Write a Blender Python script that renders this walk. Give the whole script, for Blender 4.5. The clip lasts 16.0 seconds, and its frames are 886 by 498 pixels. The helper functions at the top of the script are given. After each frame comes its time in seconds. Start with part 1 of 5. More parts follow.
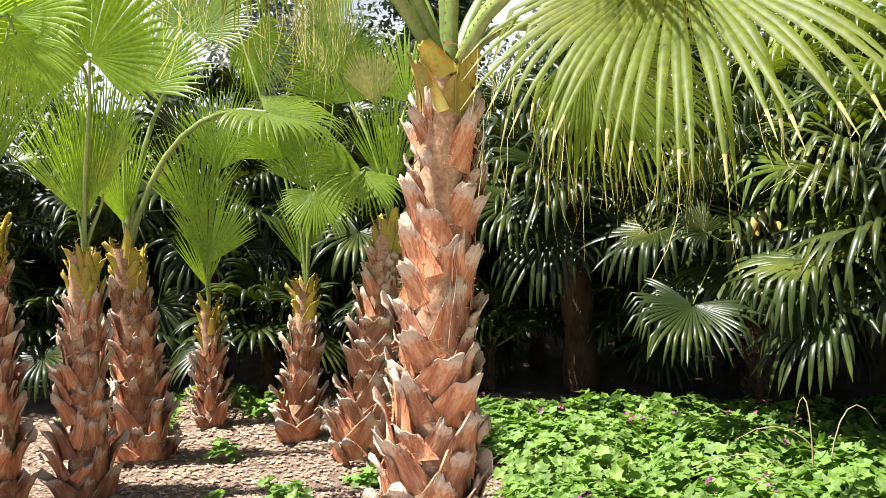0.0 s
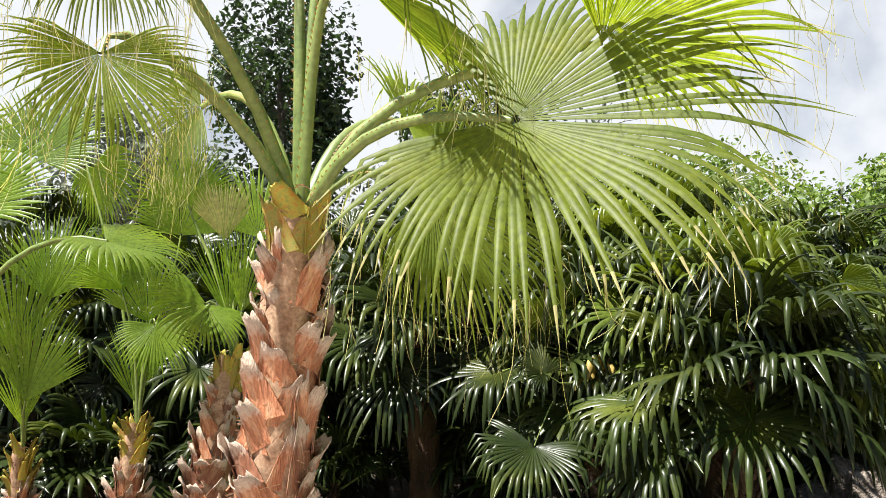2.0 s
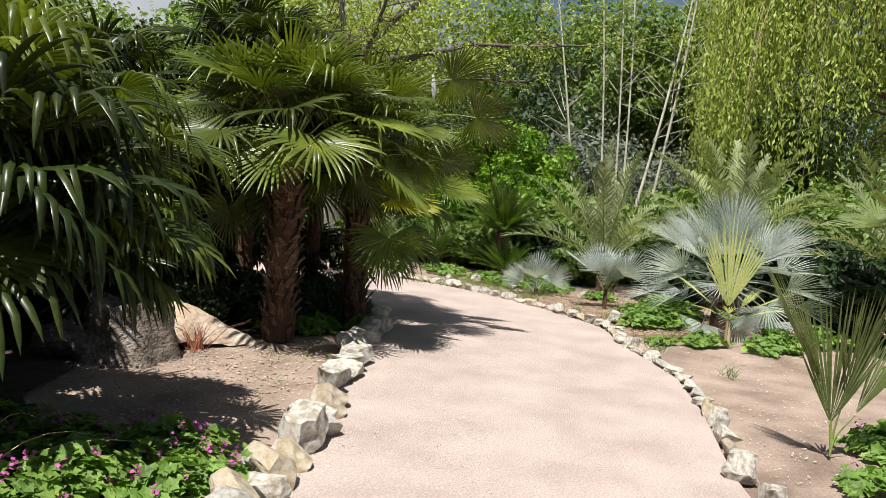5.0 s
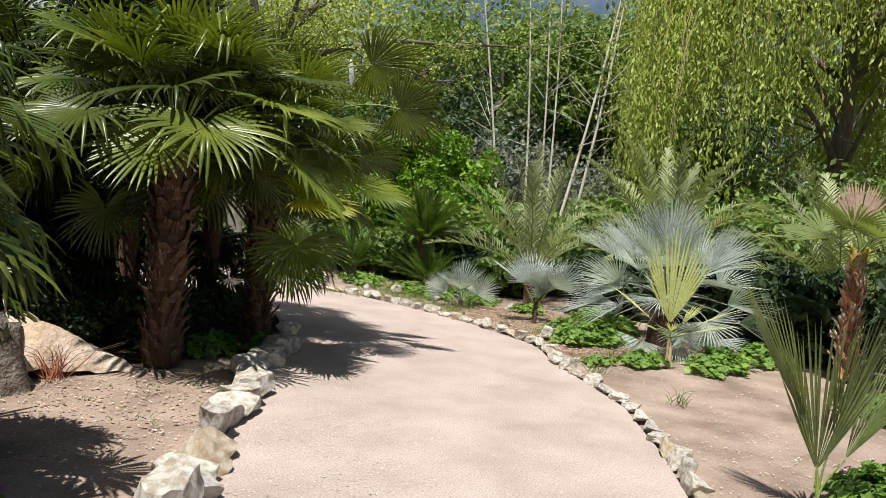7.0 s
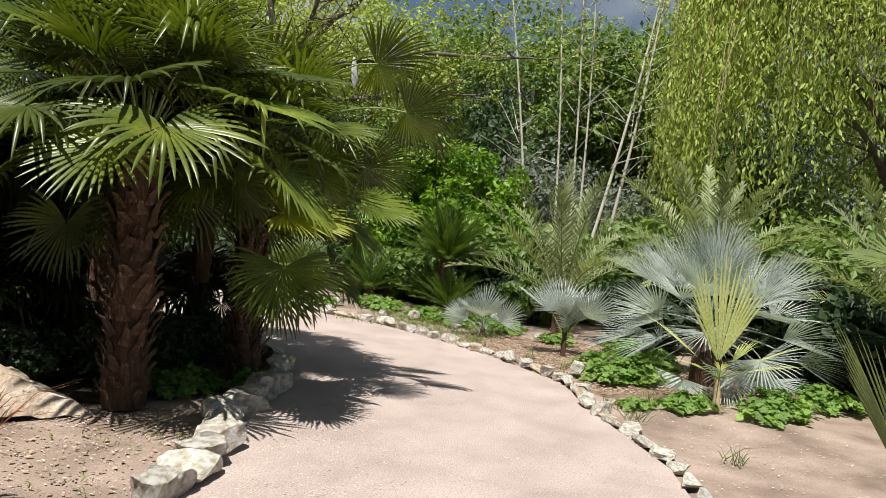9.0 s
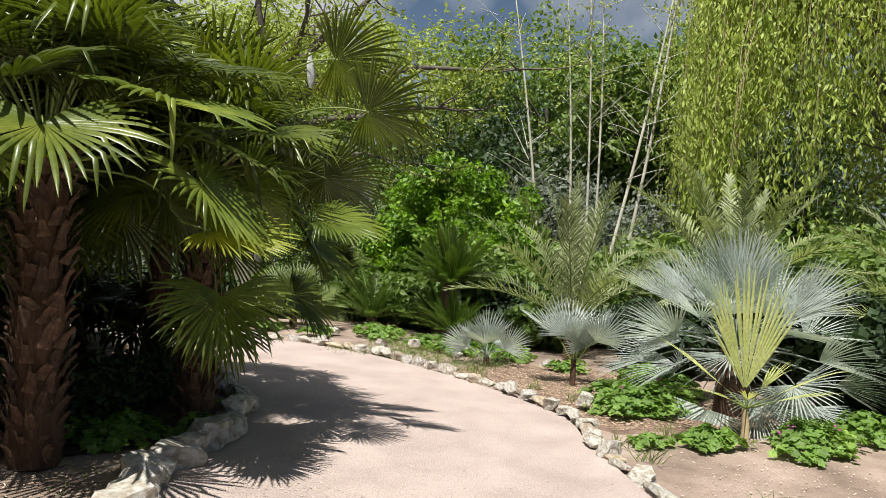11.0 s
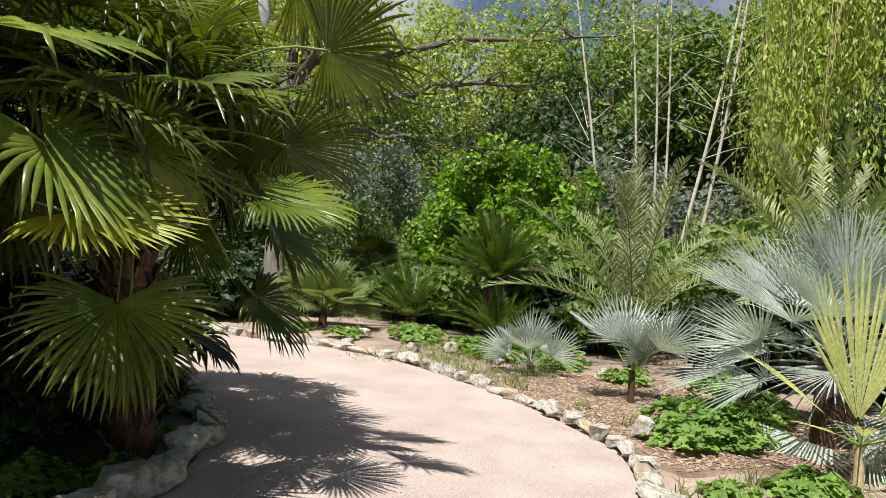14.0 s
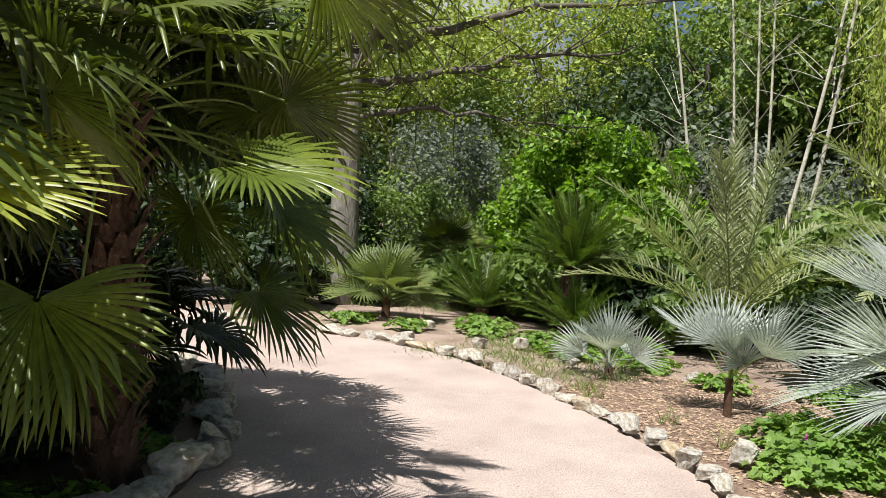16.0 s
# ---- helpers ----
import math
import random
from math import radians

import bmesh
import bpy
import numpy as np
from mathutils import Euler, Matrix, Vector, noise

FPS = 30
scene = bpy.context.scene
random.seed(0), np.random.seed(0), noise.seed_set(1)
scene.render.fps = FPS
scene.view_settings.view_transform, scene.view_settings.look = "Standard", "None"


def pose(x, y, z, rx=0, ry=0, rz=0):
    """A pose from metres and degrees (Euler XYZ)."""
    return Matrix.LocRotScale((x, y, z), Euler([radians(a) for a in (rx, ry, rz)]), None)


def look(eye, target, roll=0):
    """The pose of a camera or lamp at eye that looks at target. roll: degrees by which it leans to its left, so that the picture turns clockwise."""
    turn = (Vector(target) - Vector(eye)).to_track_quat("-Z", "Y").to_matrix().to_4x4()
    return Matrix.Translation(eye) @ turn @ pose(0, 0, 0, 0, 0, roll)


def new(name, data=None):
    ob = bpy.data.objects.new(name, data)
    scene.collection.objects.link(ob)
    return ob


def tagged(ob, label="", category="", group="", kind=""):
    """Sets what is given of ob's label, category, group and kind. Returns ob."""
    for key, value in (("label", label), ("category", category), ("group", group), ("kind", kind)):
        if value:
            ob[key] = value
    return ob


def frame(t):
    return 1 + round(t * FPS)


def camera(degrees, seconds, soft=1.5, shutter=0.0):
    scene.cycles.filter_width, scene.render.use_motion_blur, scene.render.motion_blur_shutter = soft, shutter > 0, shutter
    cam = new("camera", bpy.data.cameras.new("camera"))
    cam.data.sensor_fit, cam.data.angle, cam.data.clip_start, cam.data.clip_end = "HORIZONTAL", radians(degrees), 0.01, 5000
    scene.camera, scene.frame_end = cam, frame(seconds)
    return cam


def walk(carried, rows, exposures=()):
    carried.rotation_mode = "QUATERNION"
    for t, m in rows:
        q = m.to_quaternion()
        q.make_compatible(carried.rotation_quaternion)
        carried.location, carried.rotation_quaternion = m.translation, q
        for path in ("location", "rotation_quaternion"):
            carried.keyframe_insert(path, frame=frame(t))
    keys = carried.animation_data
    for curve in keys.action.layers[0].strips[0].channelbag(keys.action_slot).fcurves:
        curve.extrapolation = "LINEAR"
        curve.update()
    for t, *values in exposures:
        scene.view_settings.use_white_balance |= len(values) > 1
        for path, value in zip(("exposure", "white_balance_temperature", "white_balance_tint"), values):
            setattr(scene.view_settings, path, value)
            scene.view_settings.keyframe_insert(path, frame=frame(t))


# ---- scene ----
cam = camera(58.4, 16.0, soft=0.8)
PATH = [
    (0, (0.188, 0.121, 1.614), (0.141, 2.118, 1.512), -1.7),
    (0.5, (0.199, 0.11, 1.626), (0.258, 2.108, 1.683), -1.5),
    (1, (0.191, 0.097, 1.636), (0.25, 2.083, 1.868), -1.5),
    (1.5, (0.188, 0.083, 1.635), (0.264, 2.055, 1.958), -1.1),
    (2, (0.201, 0.082, 1.632), (0.53, 2.041, 1.864), -0.4),
    (2.5, (0.235, 0.103, 1.617), (0.907, 1.985, 1.698), 1.2),
    (3, (0.341, 0.234, 1.602), (1.294, 1.993, 1.591), 2.9),
    (3.5, (0.438, 0.422, 1.613), (1.598, 2.051, 1.568), 3.3),
    (4, (0.573, 0.574, 1.568), (1.901, 2.067, 1.483), 3.7),
    (4.5, (0.776, 0.793, 1.569), (2.324, 2.053, 1.452), 4.3),
    (5, (0.947, 0.912, 1.545), (2.636, 1.975, 1.42), 4.5),
    (5.2, (1.031, 0.978, 1.539), (2.766, 1.967, 1.419), 4.5),
    (7.5, (2.111, 1.591, 1.498), (3.909, 2.462, 1.421), 5.7),
    (8, (2.354, 1.706, 1.518), (4.164, 2.555, 1.459), 6.0),
    (8.5, (2.573, 1.758, 1.502), (4.377, 2.62, 1.454), 5.9),
    (9, (2.861, 1.806, 1.504), (4.614, 2.768, 1.46), 5.9),
    (9.2, (2.947, 1.819, 1.501), (4.689, 2.8, 1.456), 5.9),
    (11.3, (4.05, 1.969, 1.461), (5.764, 2.999, 1.484), 3.9),
    (11.5, (4.169, 2.011, 1.464), (5.877, 3.051, 1.489), 3.8),
    (12, (4.422, 2.114, 1.476), (6.113, 3.182, 1.503), 3.5),
    (12.5, (4.669, 2.179, 1.459), (6.343, 3.273, 1.476), 3.3),
    (13, (4.94, 2.222, 1.47), (6.597, 3.342, 1.475), 3.2),
    (13.5, (5.164, 2.276, 1.445), (6.805, 3.421, 1.441), 3.4),
    (14, (5.436, 2.363, 1.479), (7.06, 3.529, 1.464), 3.5),
    (14.5, (5.652, 2.453, 1.453), (7.261, 3.641, 1.424), 3.1),
    (15, (5.951, 2.575, 1.467), (7.532, 3.799, 1.422), 3.2),
    (15.5, (6.164, 2.646, 1.457), (7.702, 3.924, 1.401), 3.2),
    (16, (6.43, 2.798, 1.465), (7.917, 4.133, 1.403), 3.6),
]
EXPOSURES = [(0, 1.5), (1.0, 1.34), (1.5, 1.2), (2.0, 1.28), (2.5, 1.38), (3.5, 1.6), (4, 1.28), (4.5, 0.8), (5, 0.6), (7.5, 0.5), (9, 0.5), (11.5, 0.6), (16, 0.65)]
walk(cam, [(t, look(e, p, r)) for t, e, p, r in PATH], EXPOSURES)

# ---- world, sun ----
SUN = Vector((-0.50, -0.11, 1.0)).normalized()
world = bpy.data.worlds.new("sky")
scene.world = world
world.use_nodes = True
wn, wl = world.node_tree.nodes, world.node_tree.links
wn.clear()
sky = wn.new("ShaderNodeTexSky")
sky.sky_type = "NISHITA"
sky.sun_disc = False
sky.sun_elevation = math.asin(SUN.z)
sky.sun_rotation = math.atan2(SUN.x, SUN.y)
wco = wn.new("ShaderNodeTexCoord")
wno = wn.new("ShaderNodeTexNoise")
wno.inputs["Scale"].default_value = 3.2
wno.inputs["Detail"].default_value = 6
wra = wn.new("ShaderNodeValToRGB")
wra.color_ramp.elements[0].position = 0.56
wra.color_ramp.elements[1].position = 0.75
wmi = wn.new("ShaderNodeMix")
wmi.data_type = "RGBA"
wmi.inputs["B"].default_value = (9.0, 9.3, 9.8, 1)
wbg = wn.new("ShaderNodeBackground")
wbg.inputs["Strength"].default_value = 0.042
wou = wn.new("ShaderNodeOutputWorld")
wl.new(wco.outputs["Generated"], wno.inputs["Vector"])
wse = wn.new("ShaderNodeSeparateXYZ")
wma = wn.new("ShaderNodeMath")
wma.operation = "MULTIPLY_ADD"
wma.inputs[1].default_value = 0.34
wl.new(wco.outputs["Generated"], wse.inputs[0])
wl.new(wse.outputs["Y"], wma.inputs[0])
wl.new(wno.outputs["Fac"], wma.inputs[2])
wl.new(wma.outputs[0], wra.inputs["Fac"])
wl.new(wra.outputs["Color"], wmi.inputs["Factor"])
wl.new(sky.outputs["Color"], wmi.inputs["A"])
wl.new(wmi.outputs["Result"], wbg.inputs["Color"])
wl.new(wbg.outputs["Background"], wou.inputs["Surface"])
sun = new("sun", bpy.data.lights.new("sun", "SUN"))
sun.data.energy = 5.0
sun.data.angle = radians(0.53)
sun.data.color = (1.0, 0.965, 0.915)
sun.matrix_world = look((0, 0, 30), Vector((0, 0, 30)) - SUN)


# ---- materials ----
def ramp(nt, fac, stops):
    r = nt.nodes.new("ShaderNodeValToRGB")
    while len(r.color_ramp.elements) < len(stops):
        r.color_ramp.elements.new(0.5)
    for e, (p, c) in zip(r.color_ramp.elements, stops):
        e.position, e.color = p, (*c, 1)
    nt.links.new(fac, r.inputs["Fac"])
    return r.outputs["Color"]


def noise_tex(nt, scale, detail=4, stretch=None, rough=0.55):
    co = nt.nodes.new("ShaderNodeTexCoord")
    n = nt.nodes.new("ShaderNodeTexNoise")
    n.inputs["Scale"].default_value, n.inputs["Detail"].default_value = scale, detail
    n.inputs["Roughness"].default_value = rough
    out = co.outputs["Object"]
    if stretch:
        m = nt.nodes.new("ShaderNodeMapping")
        m.inputs["Scale"].default_value = stretch
        nt.links.new(out, m.inputs["Vector"])
        out = m.outputs["Vector"]
    nt.links.new(out, n.inputs["Vector"])
    return n.outputs["Fac"]


def mix(nt, a, b, fac, mode="MIX"):
    m = nt.nodes.new("ShaderNodeMix")
    m.data_type, m.blend_type = "RGBA", mode
    for key, v in (("A", a), ("B", b), ("Factor", fac)):
        if isinstance(v, (int, float)):
            m.inputs[key].default_value = v
        elif isinstance(v, tuple):
            m.inputs[key].default_value = (*v, 1)
        else:
            nt.links.new(v, m.inputs[key])
    return m.outputs["Result"]


def material(name, stops, rough=0.8, scale=6.0, fine=60.0, bump=0.3, dist=0.01, spread=0.25, thin=None, spec=0.5, stretch=None, island=False, tip=None, through_part=0.3):
    """Colour by two noises, each piece a little lighter or darker; thin: the colour of light that comes through."""
    m = bpy.data.materials.new(name)
    m.use_nodes = True
    nt = m.node_tree
    p = nt.nodes["Principled BSDF"]
    col = ramp(nt, noise_tex(nt, scale, 5, stretch), stops)
    f = noise_tex(nt, fine, 3, stretch)
    g = ramp(nt, f, [(0.3, (0.6, 0.6, 0.6)), (0.7, (1.3, 1.3, 1.3))])
    col = mix(nt, col, g, 0.6, "MULTIPLY")
    if spread:
        if island:
            r = nt.nodes.new("ShaderNodeNewGeometry").outputs["Random Per Island"]
        else:
            r = nt.nodes.new("ShaderNodeObjectInfo").outputs["Random"]
        v = ramp(nt, r, [(0.0, (1 - spread,) * 3), (1.0, (1 + spread, 1 + spread, 1 + spread * 0.6))])
        col = mix(nt, col, v, 1.0, "MULTIPLY")
    if tip:
        z = nt.nodes.new("ShaderNodeSeparateXYZ")
        nt.links.new(nt.nodes.new("ShaderNodeTexCoord").outputs["Generated"], z.inputs[0])
        h = nt.nodes.new("ShaderNodeMath")
        h.operation = "MULTIPLY_ADD"
        h.inputs[1].default_value = 0.5
        nt.links.new(f, h.inputs[0])
        nt.links.new(z.outputs["Z"], h.inputs[2])
        k = ramp(nt, h.outputs[0], [(0.8, (0, 0, 0)), (1.25, (1, 1, 1))])
        col = mix(nt, col, tip, k)
    nt.links.new(col, p.inputs["Base Color"])
    p.inputs["Roughness"].default_value = rough
    p.inputs["Specular IOR Level"].default_value = spec
    if bump:
        b = nt.nodes.new("ShaderNodeBump")
        b.inputs["Strength"].default_value, b.inputs["Distance"].default_value = bump, dist
        nt.links.new(f, b.inputs["Height"])
        nt.links.new(b.outputs["Normal"], p.inputs["Normal"])
    if thin:
        t = nt.nodes.new("ShaderNodeBsdfTranslucent")
        nt.links.new(mix(nt, col, thin, 1.0, "MULTIPLY"), t.inputs["Color"])
        a = nt.nodes.new("ShaderNodeMixShader")
        a.inputs["Fac"].default_value = through_part
        nt.links.new(p.outputs["BSDF"], a.inputs[1])
        nt.links.new(t.outputs["BSDF"], a.inputs[2])
        nt.links.new(a.outputs["Shader"], nt.nodes["Material Output"].inputs["Surface"])
    return m


THIN = (2.6, 2.6, 1.2)


def speckle(m, scale, dark, light, amount):
    """Pebbles of the size of a voronoi cell, some darker and some paler than the ground they lie in."""
    nt = m.node_tree
    p = nt.nodes["Principled BSDF"]
    old = p.inputs["Base Color"].links[0].from_socket
    co = nt.nodes.new("ShaderNodeTexCoord")
    vo = nt.nodes.new("ShaderNodeTexVoronoi")
    vo.inputs["Scale"].default_value = scale
    nt.links.new(co.outputs["Object"], vo.inputs["Vector"])
    se = nt.nodes.new("ShaderNodeSeparateColor")
    nt.links.new(vo.outputs["Color"], se.inputs[0])
    tone = ramp(nt, se.outputs[0], [(0.0, dark), (0.22, (1, 1, 1)), (0.8, (1, 1, 1)), (1.0, light)])
    size = ramp(nt, vo.outputs["Distance"], [(0.25, (1, 1, 1)), (0.5, (0, 0, 0))])
    k = mix(nt, (0, 0, 0), size, amount)
    nt.links.new(mix(nt, old, mix(nt, old, tone, 1.0, "MULTIPLY"), k), p.inputs["Base Color"])
    return m


M_SAND = material("sandy_path", [(0.3, (0.375, 0.30, 0.262)), (0.5, (0.445, 0.36, 0.317)), (0.7, (0.50, 0.41, 0.363))], 0.95, 1.7, 75, 1.0, 0.010, 0)
M_SOIL = material("dry_soil", [(0.3, (0.17, 0.12, 0.09)), (0.5, (0.30, 0.225, 0.175)), (0.7, (0.40, 0.305, 0.25))], 0.95, 1.6, 70, 0.7, 0.012, 0)
for ground_mat in (M_SAND, M_SOIL):
    speckle(ground_mat, 130.0, (0.6, 0.58, 0.56), (1.3, 1.3, 1.3), 0.6)
M_MULCH = material("bark_mulch_bed", [(0.3, (0.12, 0.075, 0.052)), (0.7, (0.27, 0.18, 0.13))], 0.95, 5, 55, 1.0, 0.02, 0)
M_CHIP = material("bark_chips", [(0.3, (0.20, 0.13, 0.095)), (0.7, (0.46, 0.34, 0.26))], 0.9, 30, 120, 0.3, 0.004, 0.45, island=True)
M_GRIT = material("grit", [(0.3, (0.40, 0.33, 0.27)), (0.7, (0.66, 0.57, 0.49))], 0.9, 30, 120, 0.2, 0.003, 0.3, island=True)
M_LIME = material("limestone", [(0.28, (0.26, 0.20, 0.13)), (0.42, (0.42, 0.37, 0.30)), (0.55, (0.60, 0.575, 0.53)), (0.8, (0.72, 0.70, 0.66))], 0.9, 3.2, 34, 0.8, 0.015, 0.16)
M_WASH = material("bright_fan_leaf", [(0.3, (0.145, 0.235, 0.022)), (0.6, (0.21, 0.30, 0.032)), (0.8, (0.30, 0.35, 0.055))], 0.4, 3.0, 40, 0.1, 0.003, 0.18, THIN, through_part=0.5)
M_WASH0 = material("olive_green_fan_leaf", [(0.3, (0.125, 0.18, 0.02)), (0.6, (0.185, 0.23, 0.03)), (0.8, (0.28, 0.29, 0.05))], 0.5, 3.0, 40, 0.1, 0.003, 0.3, (2.6, 2.6, 0.9), 0.35, through_part=0.45)
M_WASHT = material("tan_leaf_tip", [(0.3, (0.36, 0.34, 0.14)), (0.7, (0.52, 0.47, 0.24))], 0.7, 6, 40, 0.1, 0.003, 0.2, THIN)
# Near-black to yellow-green: deep crown shade and sunlit flecks are put into the colour.
M_TRACHY = material("shade_dark_fan_leaf", [(0.3, (0.013, 0.022, 0.006)), (0.55, (0.029, 0.043, 0.009)), (0.8, (0.13, 0.145, 0.027))], 0.34, 2.0, 30, 0.1, 0.003, 0.45, (2.0, 2.0, 0.6), 0.36, through_part=0.15)
# Brighter copy of the same leaf, with a sunlit yellow-green in its colour.
M_TRACHY2 = material("mid_green_fan_leaf", [(0.3, (0.045, 0.070, 0.012)), (0.55, (0.095, 0.128, 0.019)), (0.8, (0.22, 0.24, 0.042))], 0.36, 2.0, 30, 0.1, 0.003, 0.4, (2.3, 2.3, 0.7), 0.5, through_part=0.19)
# Bright yellow-green stands for direct sun on one leaf, not for age.
M_SUNLEAF = material("sunlit_fan_leaf", [(0.3, (0.16, 0.20, 0.02)), (0.7, (0.27, 0.29, 0.04))], 0.4, 3, 40, 0.1, 0.003, 0.1, (1.7, 1.7, 0.6))
M_PET = material("green_leaf_stalk", [(0.3, (0.13, 0.20, 0.045)), (0.7, (0.24, 0.29, 0.08))], 0.45, 6, 50, 0.15, 0.003, 0.2)
M_THORN = material("orange_thorns", [(0.3, (0.42, 0.22, 0.05)), (0.7, (0.5, 0.3, 0.1))], 0.6, 6, 50, 0)
M_BOOT = material("red_brown_leaf_base", [(0.28, (0.13, 0.042, 0.03)), (0.5, (0.43, 0.175, 0.095)), (0.72, (0.60, 0.37, 0.25))], 0.7, 4, 22, 0.7, 0.02, 0.45, None, 0.4, (1, 1, 0.25), tip=(0.60, 0.47, 0.36))
M_BOOTG = material("yellow_green_leaf_base", [(0.3, (0.46, 0.20, 0.03)), (0.5, (0.42, 0.34, 0.05)), (0.7, (0.26, 0.30, 0.05))], 0.6, 7, 60, 0.3, 0.005, 0.3)
M_FIBRE = material("palm_fibre", [(0.3, (0.26, 0.135, 0.08)), (0.7, (0.52, 0.35, 0.24))], 0.95, 20, 80, 0.4, 0.004, 0.35, island=True)
M_TRUNK = material("fibrous_trunk", [(0.3, (0.035, 0.020, 0.013)), (0.7, (0.15, 0.085, 0.055))], 0.95, 7, 70, 1.0, 0.02, 0.15, None, 0.3, (1, 1, 0.3))
M_DFIBRE = material("dark_palm_fibre", [(0.3, (0.04, 0.024, 0.016)), (0.7, (0.14, 0.085, 0.056))], 0.95, 20, 80, 0.3, 0.004, 0.35, island=True)
M_SILVER = material("silver_blue_leaf", [(0.3, (0.28, 0.33, 0.30)), (0.7, (0.52, 0.565, 0.535))], 0.5, 3, 40, 0.1, 0.003, 0.18, (1.2, 1.3, 1.0))
M_YELLOW = material("pale_yellow_green_leaf", [(0.3, (0.40, 0.45, 0.15)), (0.7, (0.54, 0.57, 0.24))], 0.5, 3, 40, 0.1, 0.003, 0.1, (1.6, 1.6, 0.9))
M_OLIVEF = material("grey_green_feather_leaf", [(0.3, (0.19, 0.23, 0.10)), (0.7, (0.34, 0.37, 0.21))], 0.45, 2, 40, 0.1, 0.003, 0.25, (1.6, 1.7, 0.9))
M_CYCAS = material("deep_green_cycad_leaf", [(0.3, (0.048, 0.095, 0.013)), (0.7, (0.10, 0.155, 0.024))], 0.35, 2, 40, 0.1, 0.003, 0.2, (1.8, 1.9, 0.9))
M_YOUNG = material("grey_green_young_leaf", [(0.3, (0.10, 0.14, 0.045)), (0.7, (0.19, 0.235, 0.085))], 0.45, 3, 40, 0.1, 0.003, 0.2, (1.8, 1.8, 0.9))
M_PINK = material("withered_pink_leaf", [(0.3, (0.48, 0.30, 0.22)), (0.7, (0.62, 0.45, 0.35))], 0.7, 4, 40, 0.1, 0.003, 0.15, (1.2, 1.1, 1.0))
M_GER = material("geranium_leaf", [(0.3, (0.10, 0.195, 0.03)), (0.7, (0.215, 0.325, 0.072))], 0.6, 1.2, 30, 0.1, 0.003, 0.3, (1.8, 1.9, 1.0), island=True)
M_FLOWER = material("magenta_petals", [(0.3, (0.40, 0.06, 0.26)), (0.7, (0.55, 0.14, 0.42))], 0.6, 8, 30, 0, 0.003, 0.2, (1.3, 1.2, 1.3), island=True)
M_ORANGE = material("orange_petals", [(0.3, (0.75, 0.22, 0.02)), (0.7, (0.85, 0.33, 0.03))], 0.6, 8, 30, 0, 0.003, 0.2, island=True)
M_WILLOW = material("willow_leaf", [(0.3, (0.21, 0.29, 0.04)), (0.7, (0.40, 0.47, 0.10))], 0.6, 1.1, 6, 0, 0.003, 0.14, (1.7, 1.7, 1.0), island=True)
M_SPRING = material("spring_leaf", [(0.3, (0.20, 0.27, 0.045)), (0.7, (0.34, 0.40, 0.085))], 0.55, 0.4, 20, 0, 0.003, 0.18, (1.7, 1.7, 1.0), island=True)
M_GREEN = material("broad_green_leaf", [(0.3, (0.085, 0.15, 0.03)), (0.7, (0.19, 0.27, 0.06))], 0.55, 0.3, 20, 0, 0.003, 0.2, (1.7, 1.7, 1.0), island=True)
M_BUSH = material("vivid_bush_leaf", [(0.3, (0.08, 0.18, 0.010)), (0.7, (0.20, 0.325, 0.024))], 0.5, 0.8, 20, 0, 0.003, 0.35, (1.7, 1.8, 0.9), island=True)
M_OLIVE = material("grey_olive_leaf", [(0.3, (0.12, 0.15, 0.11)), (0.7, (0.22, 0.25, 0.20))], 0.6, 0.4, 20, 0, 0.003, 0.12, (1.3, 1.3, 1.1), island=True)
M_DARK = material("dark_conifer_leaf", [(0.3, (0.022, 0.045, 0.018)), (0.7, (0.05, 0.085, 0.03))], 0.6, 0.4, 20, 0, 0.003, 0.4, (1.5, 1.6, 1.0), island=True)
M_GRASS = material("grass_blades", [(0.3, (0.10, 0.17, 0.04)), (0.7, (0.24, 0.28, 0.09))], 0.6, 0.8, 20, 0, 0.003, 0.35, (1.5, 1.5, 1.0), island=True)
M_STRAW = material("dry_straw", [(0.3, (0.32, 0.24, 0.13)), (0.7, (0.48, 0.38, 0.24))], 0.8, 6, 40, 0.1, 0.003, 0.25)
M_BARK = material("grey_bark", [(0.3, (0.11, 0.10, 0.085)), (0.7, (0.27, 0.25, 0.22))], 0.95, 4, 26, 0.9, 0.03, 0.1, None, 0.3, (1, 1, 0.25))
M_DBARK = material("dark_bark", [(0.3, (0.07, 0.06, 0.05)), (0.7, (0.16, 0.14, 0.12))], 0.95, 4, 26, 0.7, 0.02, 0.1, None, 0.3, (1, 1, 0.25))
M_BIRCH = material("pale_bark", [(0.3, (0.38, 0.36, 0.29)), (0.7, (0.60, 0.58, 0.50))], 0.85, 3, 20, 0.4, 0.01, 0.1)
M_STUMP = material("weathered_stump", [(0.3, (0.07, 0.055, 0.042)), (0.5, (0.20, 0.165, 0.13)), (0.75, (0.38, 0.33, 0.28))], 0.95, 6, 30, 1.0, 0.05, 0)
M_OCHRE = material("ochre_rock", [(0.3, (0.42, 0.29, 0.18)), (0.7, (0.68, 0.57, 0.46))], 0.9, 3, 26, 0.8, 0.02, 0)


# ---- mesh helpers ----
rng = np.random.default_rng(7)
UP = np.array((0.0, 0.0, 1.0))


def unit(v):
    v = np.asarray(v, float)
    return v / (np.linalg.norm(v, axis=-1, keepdims=True) + 1e-9)


